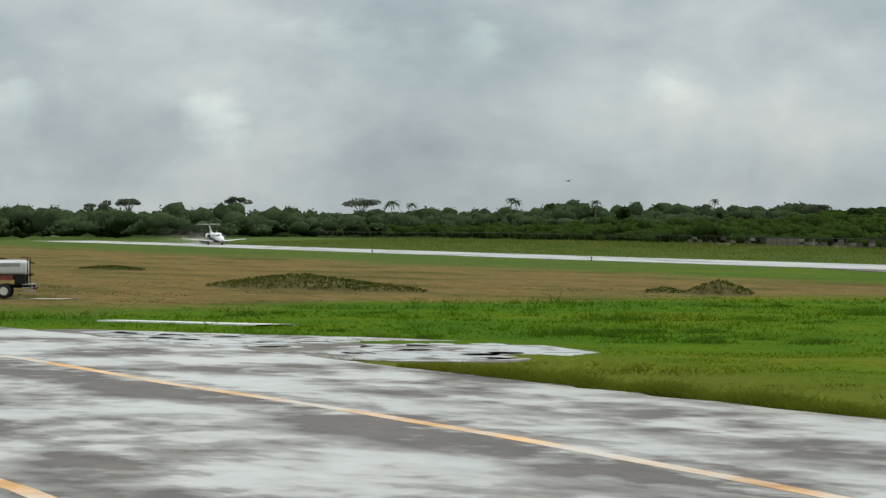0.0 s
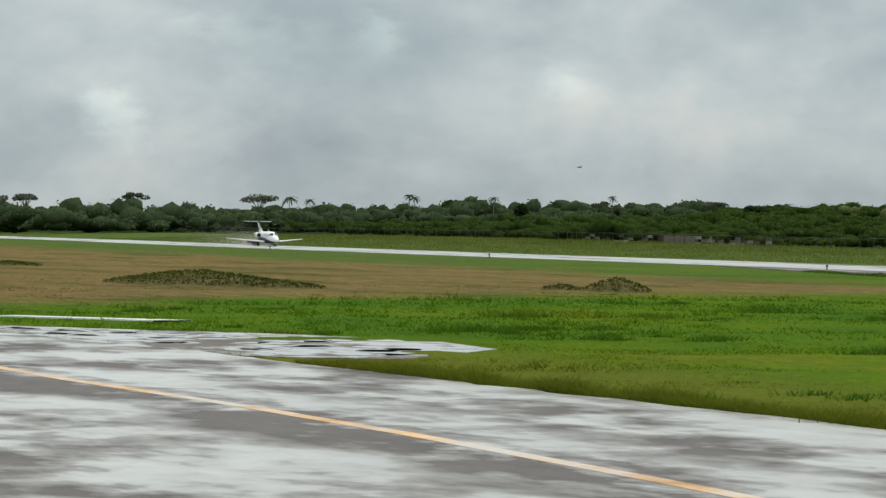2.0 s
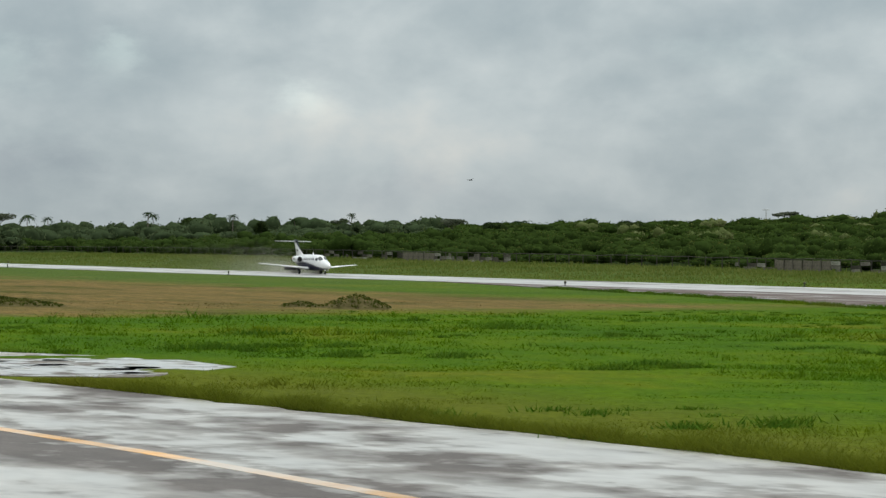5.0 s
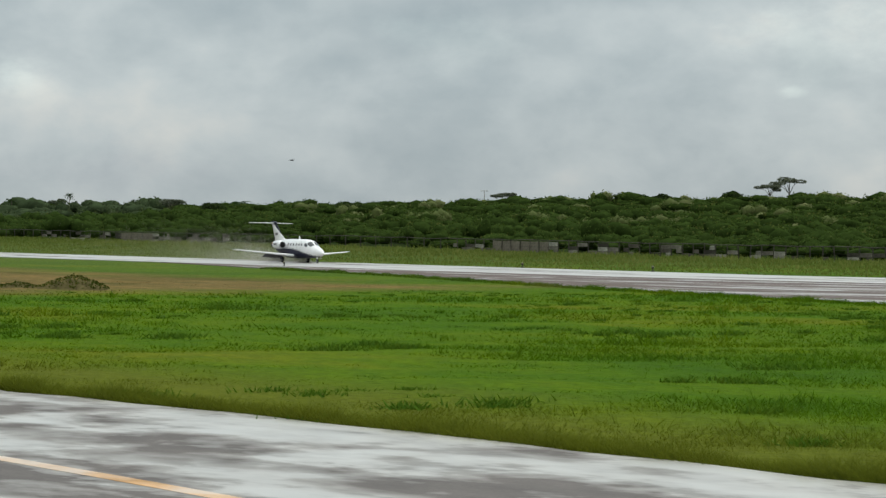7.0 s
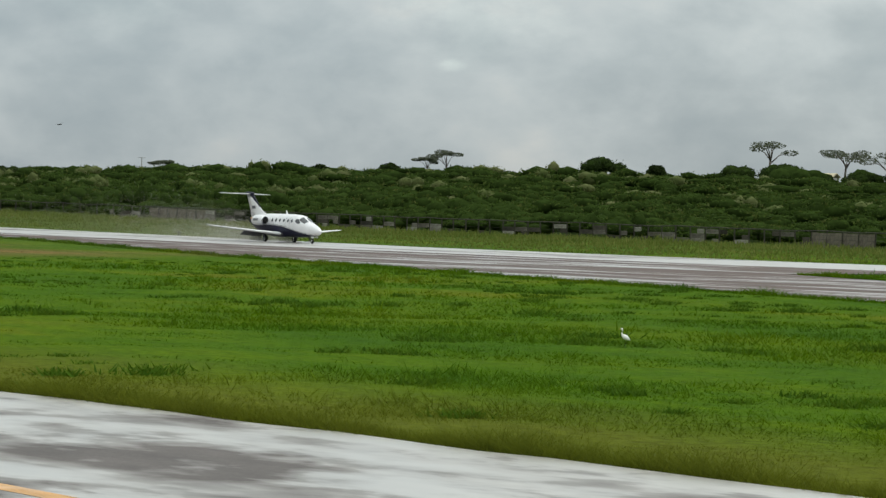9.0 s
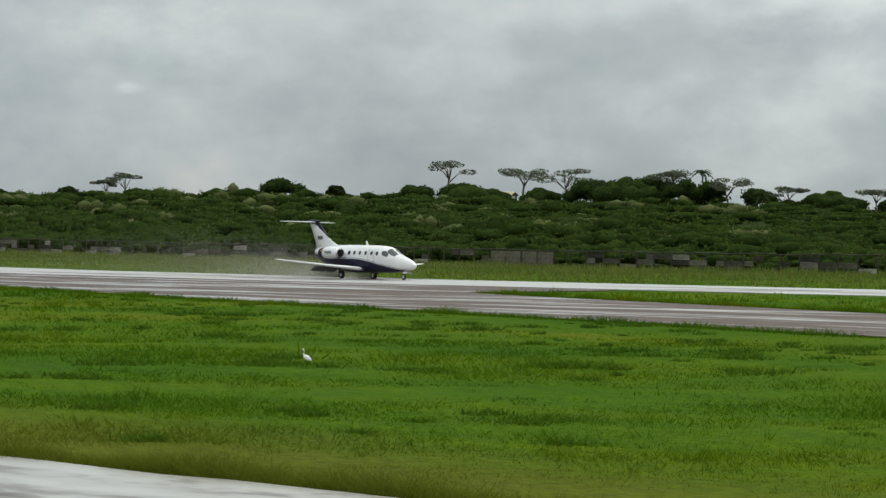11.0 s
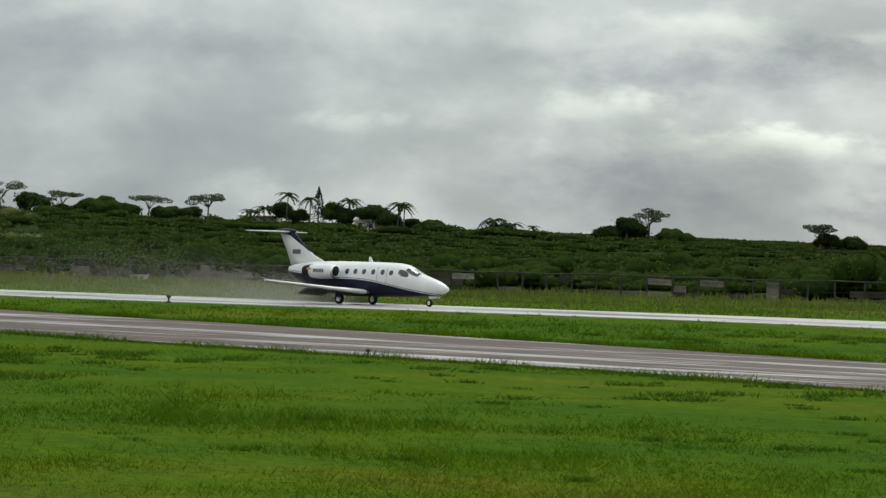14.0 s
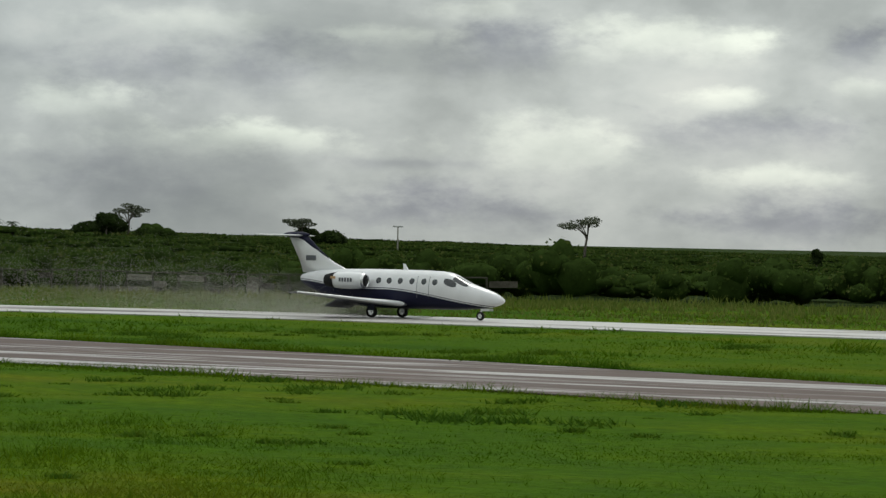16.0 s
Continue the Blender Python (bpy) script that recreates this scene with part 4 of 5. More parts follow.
# ---- fence ----
def mat_slab():
    """Stained precast slabs, each of its own tone."""
    m = bpy.data.materials.new("stained_slab")
    nt = tree_of(m)
    pos = coords(nt, "Object")
    info = nt.nodes.new("ShaderNodeObjectInfo")
    tone = ramp(nt, info.outputs["Random"], [(0.0, (0.045, 0.042, 0.034)), (0.45, (0.11, 0.098, 0.082)), (0.75, (0.20, 0.185, 0.16)), (1.0, (0.36, 0.35, 0.31))])
    stain = noise_node(nt, pos, 1.3, 5, 0.65)
    col = mix_col(nt, 1.0, tone, ramp(nt, stain, grey((0.3, 0.35), (0.7, 1.3))), "MULTIPLY")
    finish(nt, col, 0.92, stain, 0.2, 0.01, spec=0.1)
    return m


def build_fence():
    """Broken concrete fence: square posts, precast slabs in some bays, wire strands along the rest, a dark bar for
    shrub shade.
    """
    rng = np.random.default_rng(70)
    fence = empty("fence")

    def shared(name, sx, sy, sz, mat):
        bm = bmesh.new()
        box(bm, 0, 0, sz / 2, sx, sy, sz, 0.012)
        me = bpy.data.meshes.new(name)
        bm.to_mesh(me)
        bm.free()
        me.materials.append(mat)
        return me
    post_mesh = shared("post", 0.13, 0.13, 1.75, POST)
    slab_mesh = shared("slab", 2.34, 0.07, 0.46, SLAB_TONES)
    half_mesh = shared("slab", 1.15, 0.07, 0.46, SLAB_TONES)
    wall_mesh = shared("wall_panel", 2.34, 0.09, 1.45, PANEL)
    tops = []
    for i, x in enumerate(np.arange(-850, -128, 2.5)):
        y = 213 + 1.2 * math.sin(x / 60)
        z = float(ground_z(x, y))
        tops.append((x, y - 0.09, z + 1.6))
        if x > -420 or i % 2 == 0:
            ob = new("post", post_mesh)
            ob.parent, ob.matrix_local = fence, pose(x, y, z - 0.1, rng.uniform(-3, 3), rng.uniform(-5, 5))
        run = math.sin(x / 23.0) + 0.6 * math.sin(x / 7.1 + 2)
        bay = pose(x + 1.25, y, z, rng.uniform(-3, 3), rng.uniform(-1.5, 1.5), rng.uniform(-1, 1))
        if x < -585 or (x > -500 and x < -425):
            continue
        if run > 1.2 and x < -190:
            ob = new("wall_panel", wall_mesh)
            ob.parent, ob.matrix_local = fence, bay
            continue
        for row in range(3):
            if rng.uniform() < (0.62, 0.5, 0.28)[row] * (1.0 if x < -190 else 0.75):
                short = rng.uniform() < 0.4
                ob = new("slab", half_mesh if short else slab_mesh)
                ob.parent, ob.matrix_local = fence, bay @ pose(rng.choice([-0.58, 0.58]) if short else 0, 0, 0.48 * row)
    wires = bmesh.new()
    for dz in (-0.4, -0.8):
        tube(wires, [(a, b, c + dz) for a, b, c in tops], [0.012] * len(tops), 3)
    part("wire", wires, POST, fence)
    # dark bar drawn for the band of shrub shade above the slabs
    shade_bar = bmesh.new()
    tube(shade_bar, [(a, b, c + rng.normal() * 0.04) for a, b, c in tops], [0.06] * len(tops), 5)
    part("top_shade_bar", shade_bar, POST, fence, "dark bar standing for shrub shade over the slabs")
    tagged(fence, "broken concrete slab fence with leaning posts before the scrub", "fence")


POST = mat_plain("dark_post", (0.055, 0.052, 0.042), 0.9, vary=0.5, scale=1.5, spec=0.1)
PANEL = mat_plain("stained_panel", (0.15, 0.132, 0.108), 0.95, vary=0.75, scale=0.5, spec=0.1)
SLAB_TONES = mat_slab()
build_fence()


# ---- the business jet ----
def mat_livery():
    """White paint over a navy belly that sweeps up from the nose, with a thin dark pinstripe above the parting."""
    m = bpy.data.materials.new("jet_livery")
    nt = tree_of(m)
    pos = coords(nt, "Object")
    xyz = nt.nodes.new("ShaderNodeSeparateXYZ")
    nt.links.new(pos, xyz.inputs[0])
    a = nd(nt, "ShaderNodeMapRange")
    a.interpolation_type = "SMOOTHSTEP"
    nt.links.new(xyz.outputs[0], a.inputs[0])
    for i, v in enumerate((7.6, 0.2, 0.60, 1.46), 1):
        a.inputs[i].default_value = v
    b = nd(nt, "ShaderNodeMapRange")
    b.interpolation_type = "SMOOTHSTEP"
    nt.links.new(xyz.outputs[0], b.inputs[0])
    for i, v in enumerate((-1.5, -5.2, 0.0, 0.35), 1):
        b.inputs[i].default_value = v
    parting = math_node(nt, "ADD", a.outputs[0], b.outputs[0])
    rel = math_node(nt, "SUBTRACT", xyz.outputs[2], parting)
    belly = math_node(nt, "LESS_THAN", rel, 0.0)
    pin = math_node(nt, "MULTIPLY", math_node(nt, "GREATER_THAN", rel, 0.05), math_node(nt, "LESS_THAN", rel, 0.085))
    dark = math_node(nt, "MAXIMUM", belly, pin)
    dirt = noise_node(nt, pos, 1.5, 5, 0.6)
    white = mix_col(nt, 1.0, (0.80, 0.80, 0.82), ramp(nt, dirt, grey((0.3, 0.92), (0.7, 1.03))), "MULTIPLY")
    col = mix_col(nt, dark, white, (0.012, 0.013, 0.035))
    finish(nt, col, math_node(nt, "MULTIPLY_ADD", dark, 0.2, 0.22), spec=math_node(nt, "MULTIPLY_ADD", dark, -0.32, 0.5))
    return m


LIVERY = mat_livery()
JET_WHITE = mat_plain("jet_white_paint", (0.80, 0.80, 0.82), 0.3, vary=0.06, scale=1.0, bump=0.0, coat=0.3)
JET_NAVY = mat_plain("jet_navy_paint", (0.012, 0.013, 0.035), 0.4, vary=0.2, scale=1.0, bump=0.0, spec=0.2)
JET_GREY = mat_plain("jet_grey_wing_paint", (0.10, 0.102, 0.12), 0.45, vary=0.12, scale=1.0, bump=0.0)
METAL = mat_plain("polished_metal", (0.75, 0.75, 0.76), 0.22, metallic=1.0, vary=0.08, scale=2.0, bump=0.0)
GLASS_DARK = mat_plain("dark_cabin_glass", (0.02, 0.024, 0.03), 0.06, vary=0.2, scale=2.0, spec=0.8, bump=0.0)
RUBBER = mat_plain("tyre_rubber", (0.022, 0.022, 0.022), 0.8, vary=0.3, scale=6.0, spec=0.2)
BLACK = mat_plain("dull_black", (0.012, 0.012, 0.012), 0.7, vary=0.3, scale=3.0, spec=0.2)

# stations along the body: x, bottom, top, half width
STATIONS = [(7.06, 0.98, 1.02, 0.02), (6.98, 0.90, 1.13, 0.12), (6.75, 0.79, 1.27, 0.26), (6.4, 0.69, 1.44, 0.42), (5.8, 0.60, 1.63, 0.56), (5.3, 0.56, 1.78, 0.65), (4.95, 0.54, 1.90, 0.71),
            (4.6, 0.52, 2.07, 0.76), (4.25, 0.51, 2.25, 0.80), (3.9, 0.50, 2.37, 0.82), (3.4, 0.50, 2.44, 0.84), (2.6, 0.50, 2.47, 0.85), (1.5, 0.49, 2.48, 0.85), (0.2, 0.48, 2.48, 0.85), (-1.0, 0.50, 2.48, 0.84),
            (-2.2, 0.62, 2.46, 0.80), (-3.2, 0.86, 2.42, 0.70), (-4.2, 1.20, 2.34, 0.52), (-4.9, 1.48, 2.24, 0.33), (-5.3, 1.68, 2.12, 0.15), (-5.42, 1.82, 2.0, 0.05)]


def body_point(x, ang):
    """A point of the body's skin at station x, ang from straight up (radians, towards the left side)."""
    xs = [s[0] for s in STATIONS][::-1]
    zb, zt, w = (float(np.interp(x, xs, [s[i] for s in STATIONS][::-1])) for i in (1, 2, 3))
    c, s = math.cos(ang), math.sin(ang)
    k = 0.86
    return Vector((x, w * math.copysign(abs(s) ** k, s), (zb + zt) / 2 + (zt - zb) / 2 * math.copysign(abs(c) ** k, c)))


def loft(rings, cap=True):
    bm = bmesh.new()
    vr = [[bm.verts.new(p) for p in r] for r in rings]
    n = len(rings[0])
    for a, b in zip(vr, vr[1:]):
        for k in range(n):
            bm.faces.new((a[k], a[(k + 1) % n], b[(k + 1) % n], b[k]))
    if cap:
        bm.faces.new(vr[0][::-1])
        bm.faces.new(vr[-1])
    bmesh.ops.recalc_face_normals(bm, faces=bm.faces)
    return bm


FOIL = [(1.0, 0.0), (0.7, 0.45), (0.35, 0.95), (0.12, 0.75), (0.03, 0.4), (0.0, 0.0), (0.03, -0.35), (0.12, -0.6), (0.35, -0.75), (0.7, -0.35)]


def foil_ring(le, chord, thick, at):
    """A wing section: le is the leading edge, the chord runs aft; at(u, w) places aft distance and thickness."""
    return [at(u * chord, w * thick / 2) for u, w in FOIL]


def patch(x0, x1, a0, a1, nx, na, lift, round_off=0.0):
    """A piece of skin between stations and angles, lifted off the body."""
    bm = bmesh.new()
    grid = []
    for i in range(nx + 1):
        row = []
        for j in range(na + 1):
            u, w = i / nx * 2 - 1, j / na * 2 - 1
            if round_off:
                k = math.sqrt(max(1e-4, 1 - round_off * u * u))
                w *= k
            x = x0 + (x1 - x0) * (u + 1) / 2
            ang = a0 + (a1 - a0) * (w + 1) / 2
            p = body_point(x, ang)
            nrm = (p - Vector((x, 0, 1.5))).normalized()
            row.append(bm.verts.new(p + nrm * lift))
        grid.append(row)
    for i in range(nx):
        for j in range(na):
            bm.faces.new((grid[i][j], grid[i + 1][j], grid[i + 1][j + 1], grid[i][j + 1]))
    return bm


def wheel(name, parent, x, y, r, w):
    root = empty(name)
    root.parent = parent
    root.matrix_local = pose(x, y, r)
    bm = bmesh.new()
    prof = [(r * 0.55, -w / 2), (r * 0.85, -w / 2), (r * 0.97, -w / 3), (r, 0), (r * 0.97, w / 3), (r * 0.85, w / 2), (r * 0.55, w / 2)]
    n = 24
    rings = [[bm.verts.new((a * math.cos(2 * math.pi * k / n), b, a * math.sin(2 * math.pi * k / n))) for k in range(n)] for a, b in prof]
    for r0, r1 in zip(rings, rings[1:]):
        for k in range(n):
            bm.faces.new((r0[k], r0[(k + 1) % n], r1[(k + 1) % n], r1[k]))
    bmesh.ops.recalc_face_normals(bm, faces=bm.faces)
    part("tyre", bm, RUBBER, root, smooth_faces=True)
    bm = bmesh.new()
    bmesh.ops.create_cone(bm, cap_ends=True, segments=20, radius1=r * 0.56, radius2=r * 0.56, depth=w * 0.8, matrix=pose(0, 0, 0, 90))
    for k in range(5):
        a = 2 * math.pi * k / 5
        bmesh.ops.create_cone(bm, cap_ends=True, segments=8, radius1=r * 0.09, radius2=r * 0.09, depth=w * 0.9, matrix=pose(r * 0.3 * math.cos(a), 0, r * 0.3 * math.sin(a), 90))
    part("rim", bm, METAL, root)
    return root


def build_jet():
    jet = empty("business_jet")
    n = 32
    rings = [[body_point(s[0], 2 * math.pi * k / n) for k in range(n)] for s in STATIONS]
    part("fuselage", loft(rings), LIVERY, jet, "white fuselage with navy belly", True)
    # wings: leading edge sweeps from the root to the tip, with a little dihedral
    for sgn in (1, -1):
        st = [(0.0, 1.75, 3.0, 0.40, 0.70), (0.8, 1.55, 2.75, 0.36, 0.74), (2.6, 0.85, 2.05, 0.25, 0.88), (6.3, -0.62, 1.05, 0.12, 1.22), (6.62, -0.95, 0.65, 0.06, 1.25)]
        rs = [foil_ring(le, ch, th, lambda u, w, y=y, le=le, z=z: Vector((le - u, sgn * y, z + w))) for y, le, ch, th, z in st]
        wing = part("wing", loft(rs), JET_GREY, jet, "grey wing with bright leading edge", True)
        bm = bmesh.new()
        lead = [[Vector((le + 0.012 - u * 1.0, sgn * y, z + w * 1.05)) for u, w in ((0.34 * ch, th * 0.50), (0.12 * ch, th * 0.41), (0.03 * ch, th * 0.23), (-0.01, 0.0), (0.04 * ch, -th * 0.24), (0.10 * ch, -th * 0.34))] for y, le, ch, th, z in st[1:]]
        vr = [[bm.verts.new(p) for p in r] for r in lead]
        for a, b in zip(vr, vr[1:]):
            for k in range(5):
                bm.faces.new((a[k], a[k + 1], b[k + 1], b[k]))
        part("leading_edge", bm, JET_WHITE, wing, "bright leading edge strip", True)
        bm = loft([[Vector((-1.05 + dx - 0.25 * k, sgn * (1.0 + 1.9 * k), 0.74 + 0.10 * k + dz)) for dx, dz in ((0, 0.04), (-0.62, -0.26), (-0.64, -0.32), (0, -0.04))] for k in (0, 0.5, 1)])
        part("flap", bm, JET_GREY, wing, "lowered flap")
        bm = bmesh.new()
        bmesh.ops.create_uvsphere(bm, u_segments=10, v_segments=6, radius=0.06, matrix=pose(-0.95, sgn * 6.64, 1.25) @ Matrix.Diagonal((2.6, 0.7, 0.8, 1)))
        part("tip_lamp_cover", bm, METAL, wing, smooth_faces=True)
    # fin, with a fillet along the back
    fin_st = [(2.22, -1.7, 3.6, 0.10), (2.48, -2.65, 2.72, 0.18), (2.8, -3.4, 2.1, 0.18), (3.4, -4.25, 1.58, 0.16), (4.12, -5.05, 1.18, 0.13)]
    rs = [foil_ring(le, ch, th, lambda u, w, le=le, z=z: Vector((le - u, w, z))) for z, le, ch, th in fin_st]
    fin = part("fin", loft(rs), JET_WHITE, jet, "pale swept fin", True)
    rs = [foil_ring(le, ch, th, lambda u, w, le=le, z=z: Vector((le - u, w * 1.12, z))) for z, le, ch, th in ((3.0, -3.66, 0.16, 0.12), (3.4, -4.23, 0.34, 0.16), (3.8, -4.66, 0.95, 0.155), (4.15, -5.06, 1.2, 0.15))]
    part("fin_cap", loft(rs), JET_NAVY, fin, "navy fin top", True)
    bm = bmesh.new()
    bmesh.ops.create_uvsphere(bm, u_segments=16, v_segments=10, radius=0.17, matrix=pose(-5.75, 0, 4.17) @ Matrix.Diagonal((5.0, 1, 0.95, 1)))
    part("tail_bullet", bm, JET_NAVY, fin, "navy fairing at the top of the fin", True)
    for sgn in (1, -1):
        st = [(0.05, -5.25, 1.3, 0.13), (2.3, -6.15, 0.72, 0.07), (2.5, -6.35, 0.5, 0.04)]
        rs = [foil_ring(le, ch, th, lambda u, w, y=y, le=le: Vector((le - u, sgn * y, 4.13 + w))) for y, le, ch, th in st]
        part("tailplane", loft(rs), JET_WHITE, jet, smooth_faces=True)
        bm = bmesh.new()
        box(bm, -4.75, sgn * 0.088, 2.98, 0.62, 0.02, 0.26, 0.004)
        part("fin_mark", bm, JET_MARK, fin, "grey rectangular marking")
    # engines on the rear flanks
    for sgn in (1, -1):
        prof = [(-0.55, 0.30), (-0.62, 0.36), (-0.9, 0.42), (-1.5, 0.45), (-2.2, 0.42), (-2.75, 0.34), (-2.95, 0.29)]
        rs = [[Vector((x, sgn * 1.22 + r * math.cos(2 * math.pi * k / 24), 1.86 + r * math.sin(2 * math.pi * k / 24))) for k in range(24)] for x, r in prof]
        eng = part("engine", loft(rs, False), JET_WHITE, jet, "white engine nacelle with dark stripes", True)
        lip = [(-0.66, 0.385), (-0.56, 0.35), (-0.53, 0.325), (-0.55, 0.30), (-0.8, 0.285)]
        rs = [[Vector((x, sgn * 1.22 + r * math.cos(2 * math.pi * k / 24), 1.86 + r * math.sin(2 * math.pi * k / 24))) for k in range(24)] for x, r in lip]
        part("inlet_lip", loft(rs, False), METAL, eng, "bright metal inlet lip", True)
        # discs coloured black stand for the dark inside both engine mouths
        for x, r in ((-0.60, 0.285), (-2.9, 0.27)):
            bm = bmesh.new()
            bmesh.ops.create_cone(bm, cap_ends=True, segments=24, radius1=r, radius2=r * 0.3, depth=0.12, matrix=pose(x, sgn * 1.22, 1.86, 0, 90 if x > -1 else -90))
            part("fan" if x > -1 else "exhaust", bm, BLACK, eng, "black disc for the dark inside the engine")
        rs = [[Vector((x, sgn * 1.22 + r * math.cos(2 * math.pi * k / 24), 1.86 + r * math.sin(2 * math.pi * k / 24))) for k in range(24)] for x, r in ((-2.35, 0.415), (-2.6, 0.385), (-2.97, 0.30))]
        part("exhaust_sleeve", loft(rs, False), BLACK, eng, "black exhaust sleeve", True)
        bm = bmesh.new()
        box(bm, -2.3, sgn * 1.645, 2.0, 0.3, 0.02, 0.12, 0.004)
        part("warning_mark", bm, YELLOW, eng, "yellow warning mark")
        bm = bmesh.new()
        box(bm, -1.75, sgn * 0.88, 1.84, 1.7, 0.5, 0.16, 0.04)
        part("pylon", bm, JET_WHITE, eng)
        for k in range(5):
            bm = bmesh.new()
            box(bm, -1.18 - 0.17 * k, sgn * 1.675, 1.90, 0.11, 0.015, 0.2, 0.003)
            part("marking_bar", bm, JET_MARK, eng, "dark registration bar")
    # cabin windows, door, windscreen
    for sgn in (1, -1):
        for x in (-0.05, 0.6, 1.27, 1.98, 2.7, 3.35):
            win = part("cabin_window", patch(x - 0.155, x + 0.155, sgn * 1.02, sgn * 1.36, 8, 6, 0.006, 0.96), GLASS_DARK, jet, "oval cabin window", True)
        part("cockpit_side_window", patch(3.86, 4.55, sgn * 0.80, sgn * 1.28, 8, 5, 0.006, 0.75), GLASS_DARK, jet, "dark cockpit side window", True)
        part("windscreen", patch(4.28, 5.12, sgn * 0.08, sgn * 0.84, 8, 6, 0.006, 0.35), GLASS_DARK, jet, "dark cockpit windscreen", True)
    for x in (2.3, 3.02):
        seam = bmesh.new()
        tube(seam, [body_point(x, -a) + Vector((0, -0.004, 0)) for a in np.linspace(0.85, 1.95, 9)], [0.012] * 9, 4)
        part("door_seam", seam, JET_MARK, jet)
    bm = bmesh.new()
    bm2 = [Vector((1.25, 0, 2.46)), Vector((0.95, 0, 2.46)), Vector((0.92, 0, 2.78)), Vector((1.04, 0, 2.78))]
    bm = loft([[p + Vector((0, o, 0)) for p in bm2] for o in (-0.025, 0.025)])
    part("aerial", bm, JET_WHITE, jet, "white blade aerial")
    # landing gear
    for sgn in (1, -1):
        gear = empty("main_gear")
        gear.parent = jet
        bm = bmesh.new()
        tube(bm, [(0.05, sgn * 1.45, 0.85), (0, sgn * 1.45, 0.3)], [0.075, 0.06], 10)
        tube(bm, [(0, sgn * 1.30, 0.3), (0, sgn * 1.6, 0.3)], [0.05, 0.05], 8)
        tube(bm, [(-0.25, sgn * 1.45, 0.8), (-0.05, sgn * 1.45, 0.42)], [0.035, 0.035], 8)
        part("strut", bm, METAL, gear)
        bm = bmesh.new()
        box(bm, 0.06, sgn * 1.63, 0.62, 0.4, 0.03, 0.48, 0.01)
        part("gear_door", bm, JET_NAVY, gear)
        WHEELS.append((wheel("main_wheel", jet, 0, sgn * 1.45, 0.31, 0.21), pose(0, sgn * 1.45, 0.31)))
    gear = empty("nose_gear")
    gear.parent = jet
    bm = bmesh.new()
    tube(bm, [(5.72, 0, 0.75), (5.62, 0, 0.24)], [0.06, 0.045], 10)
    tube(bm, [(5.62, -0.12, 0.23), (5.62, 0.12, 0.23)], [0.035, 0.035], 8)
    part("strut", bm, METAL, gear)
    for sgn in (1, -1):
        bm = bmesh.new()
        box(bm, 6.0, sgn * 0.2, 0.55, 0.5, 0.02, 0.12, 0.006)
        part("gear_door", bm, JET_WHITE, gear)
    WHEELS.append((wheel("nose_wheel", jet, 5.62, 0, 0.225, 0.13), pose(5.62, 0, 0.225)))
    tagged(jet, "white twin-engine business jet with navy belly, rolling after landing", "aircraft")
    return jet


JET_MARK = mat_plain("marking_paint", (0.10, 0.105, 0.12), 0.4, vary=0.2, scale=2.0, bump=0.0)
WHEELS = []
jet = build_jet()


def build_spray():
    """Water thrown up by the wheels: drifting droplets behind the jet."""
    rng = np.random.default_rng(90)
    n = 150000
    back = rng.exponential(13.0, n)
    side = rng.choice([-1, 1], n) * 1.45 + rng.normal(size=n) * (0.4 + back * 0.10)
    z = np.abs(rng.normal(size=n)) * (0.25 + 0.115 * back) * np.exp(-back / 38)
    keep = (z < 5.5) & (back < 55)
    c = np.stack([-back - 0.3, side, z + 0.06], -1)[keep]
    v, f = leaf_quads(rng, c, 0.0125)
    ob = mesh_arrays("wheel_spray", v, f, SPRAY)
    return tagged(ob, "thin grey water spray trailing the jet's wheels", "spray", kind="stuff")


SPRAY = mat_plain("water_droplets", (0.55, 0.53, 0.49), 0.6, vary=0.1, scale=0.3, bump=0.0)
spray = build_spray()


# ---- airfield lights, truck, bird, houses, masts ----
LAMP_BODY = mat_plain("lamp_housing", (0.03, 0.03, 0.028), 0.5, vary=0.3, scale=8.0)
LAMP_GLASS = mat_plain("lamp_glass", (0.16, 0.15, 0.10), 0.15, vary=0.1, scale=8.0, bump=0.0)


def airfield_light(x, y, size=0.85):
    z = float(ground_z(x, y)) + 0.02
    root = empty("runway_light", pose(x, y, z) @ Matrix.Scale(size, 4))
    bm = bmesh.new()
    bmesh.ops.create_cone(bm, cap_ends=True, segments=14, radius1=0.22, radius2=0.18, depth=0.1, matrix=pose(0, 0, 0.05))
    tube(bm, [(0, 0, 0.1), (0, 0, 0.34)], [0.06, 0.06], 10)
    bmesh.ops.create_cone(bm, cap_ends=True, segments=14, radius1=0.12, radius2=0.17, depth=0.12, matrix=pose(0, 0, 0.38))
    part("housing", bm, LAMP_BODY, root)
    bm = bmesh.new()
    bmesh.ops.create_uvsphere(bm, u_segments=14, v_segments=8, radius=0.14, matrix=pose(0, 0, 0.47))
    part("lens", bm, LAMP_GLASS, root, "clear glass dome", True)
    tagged(root, "small dark edge light on a stub beside the runway", "runway light", group="airfield edge lights")


for x, y in ((-521, 138.5), (-415, 138.6), (-312, 138.7), (-140, 139.0), (-40, 141.2), (-297, 157), (-272, 157), (-590, 157)):
    airfield_light(x, y)
airfield_light(-75.1, 83.6, 0.5)


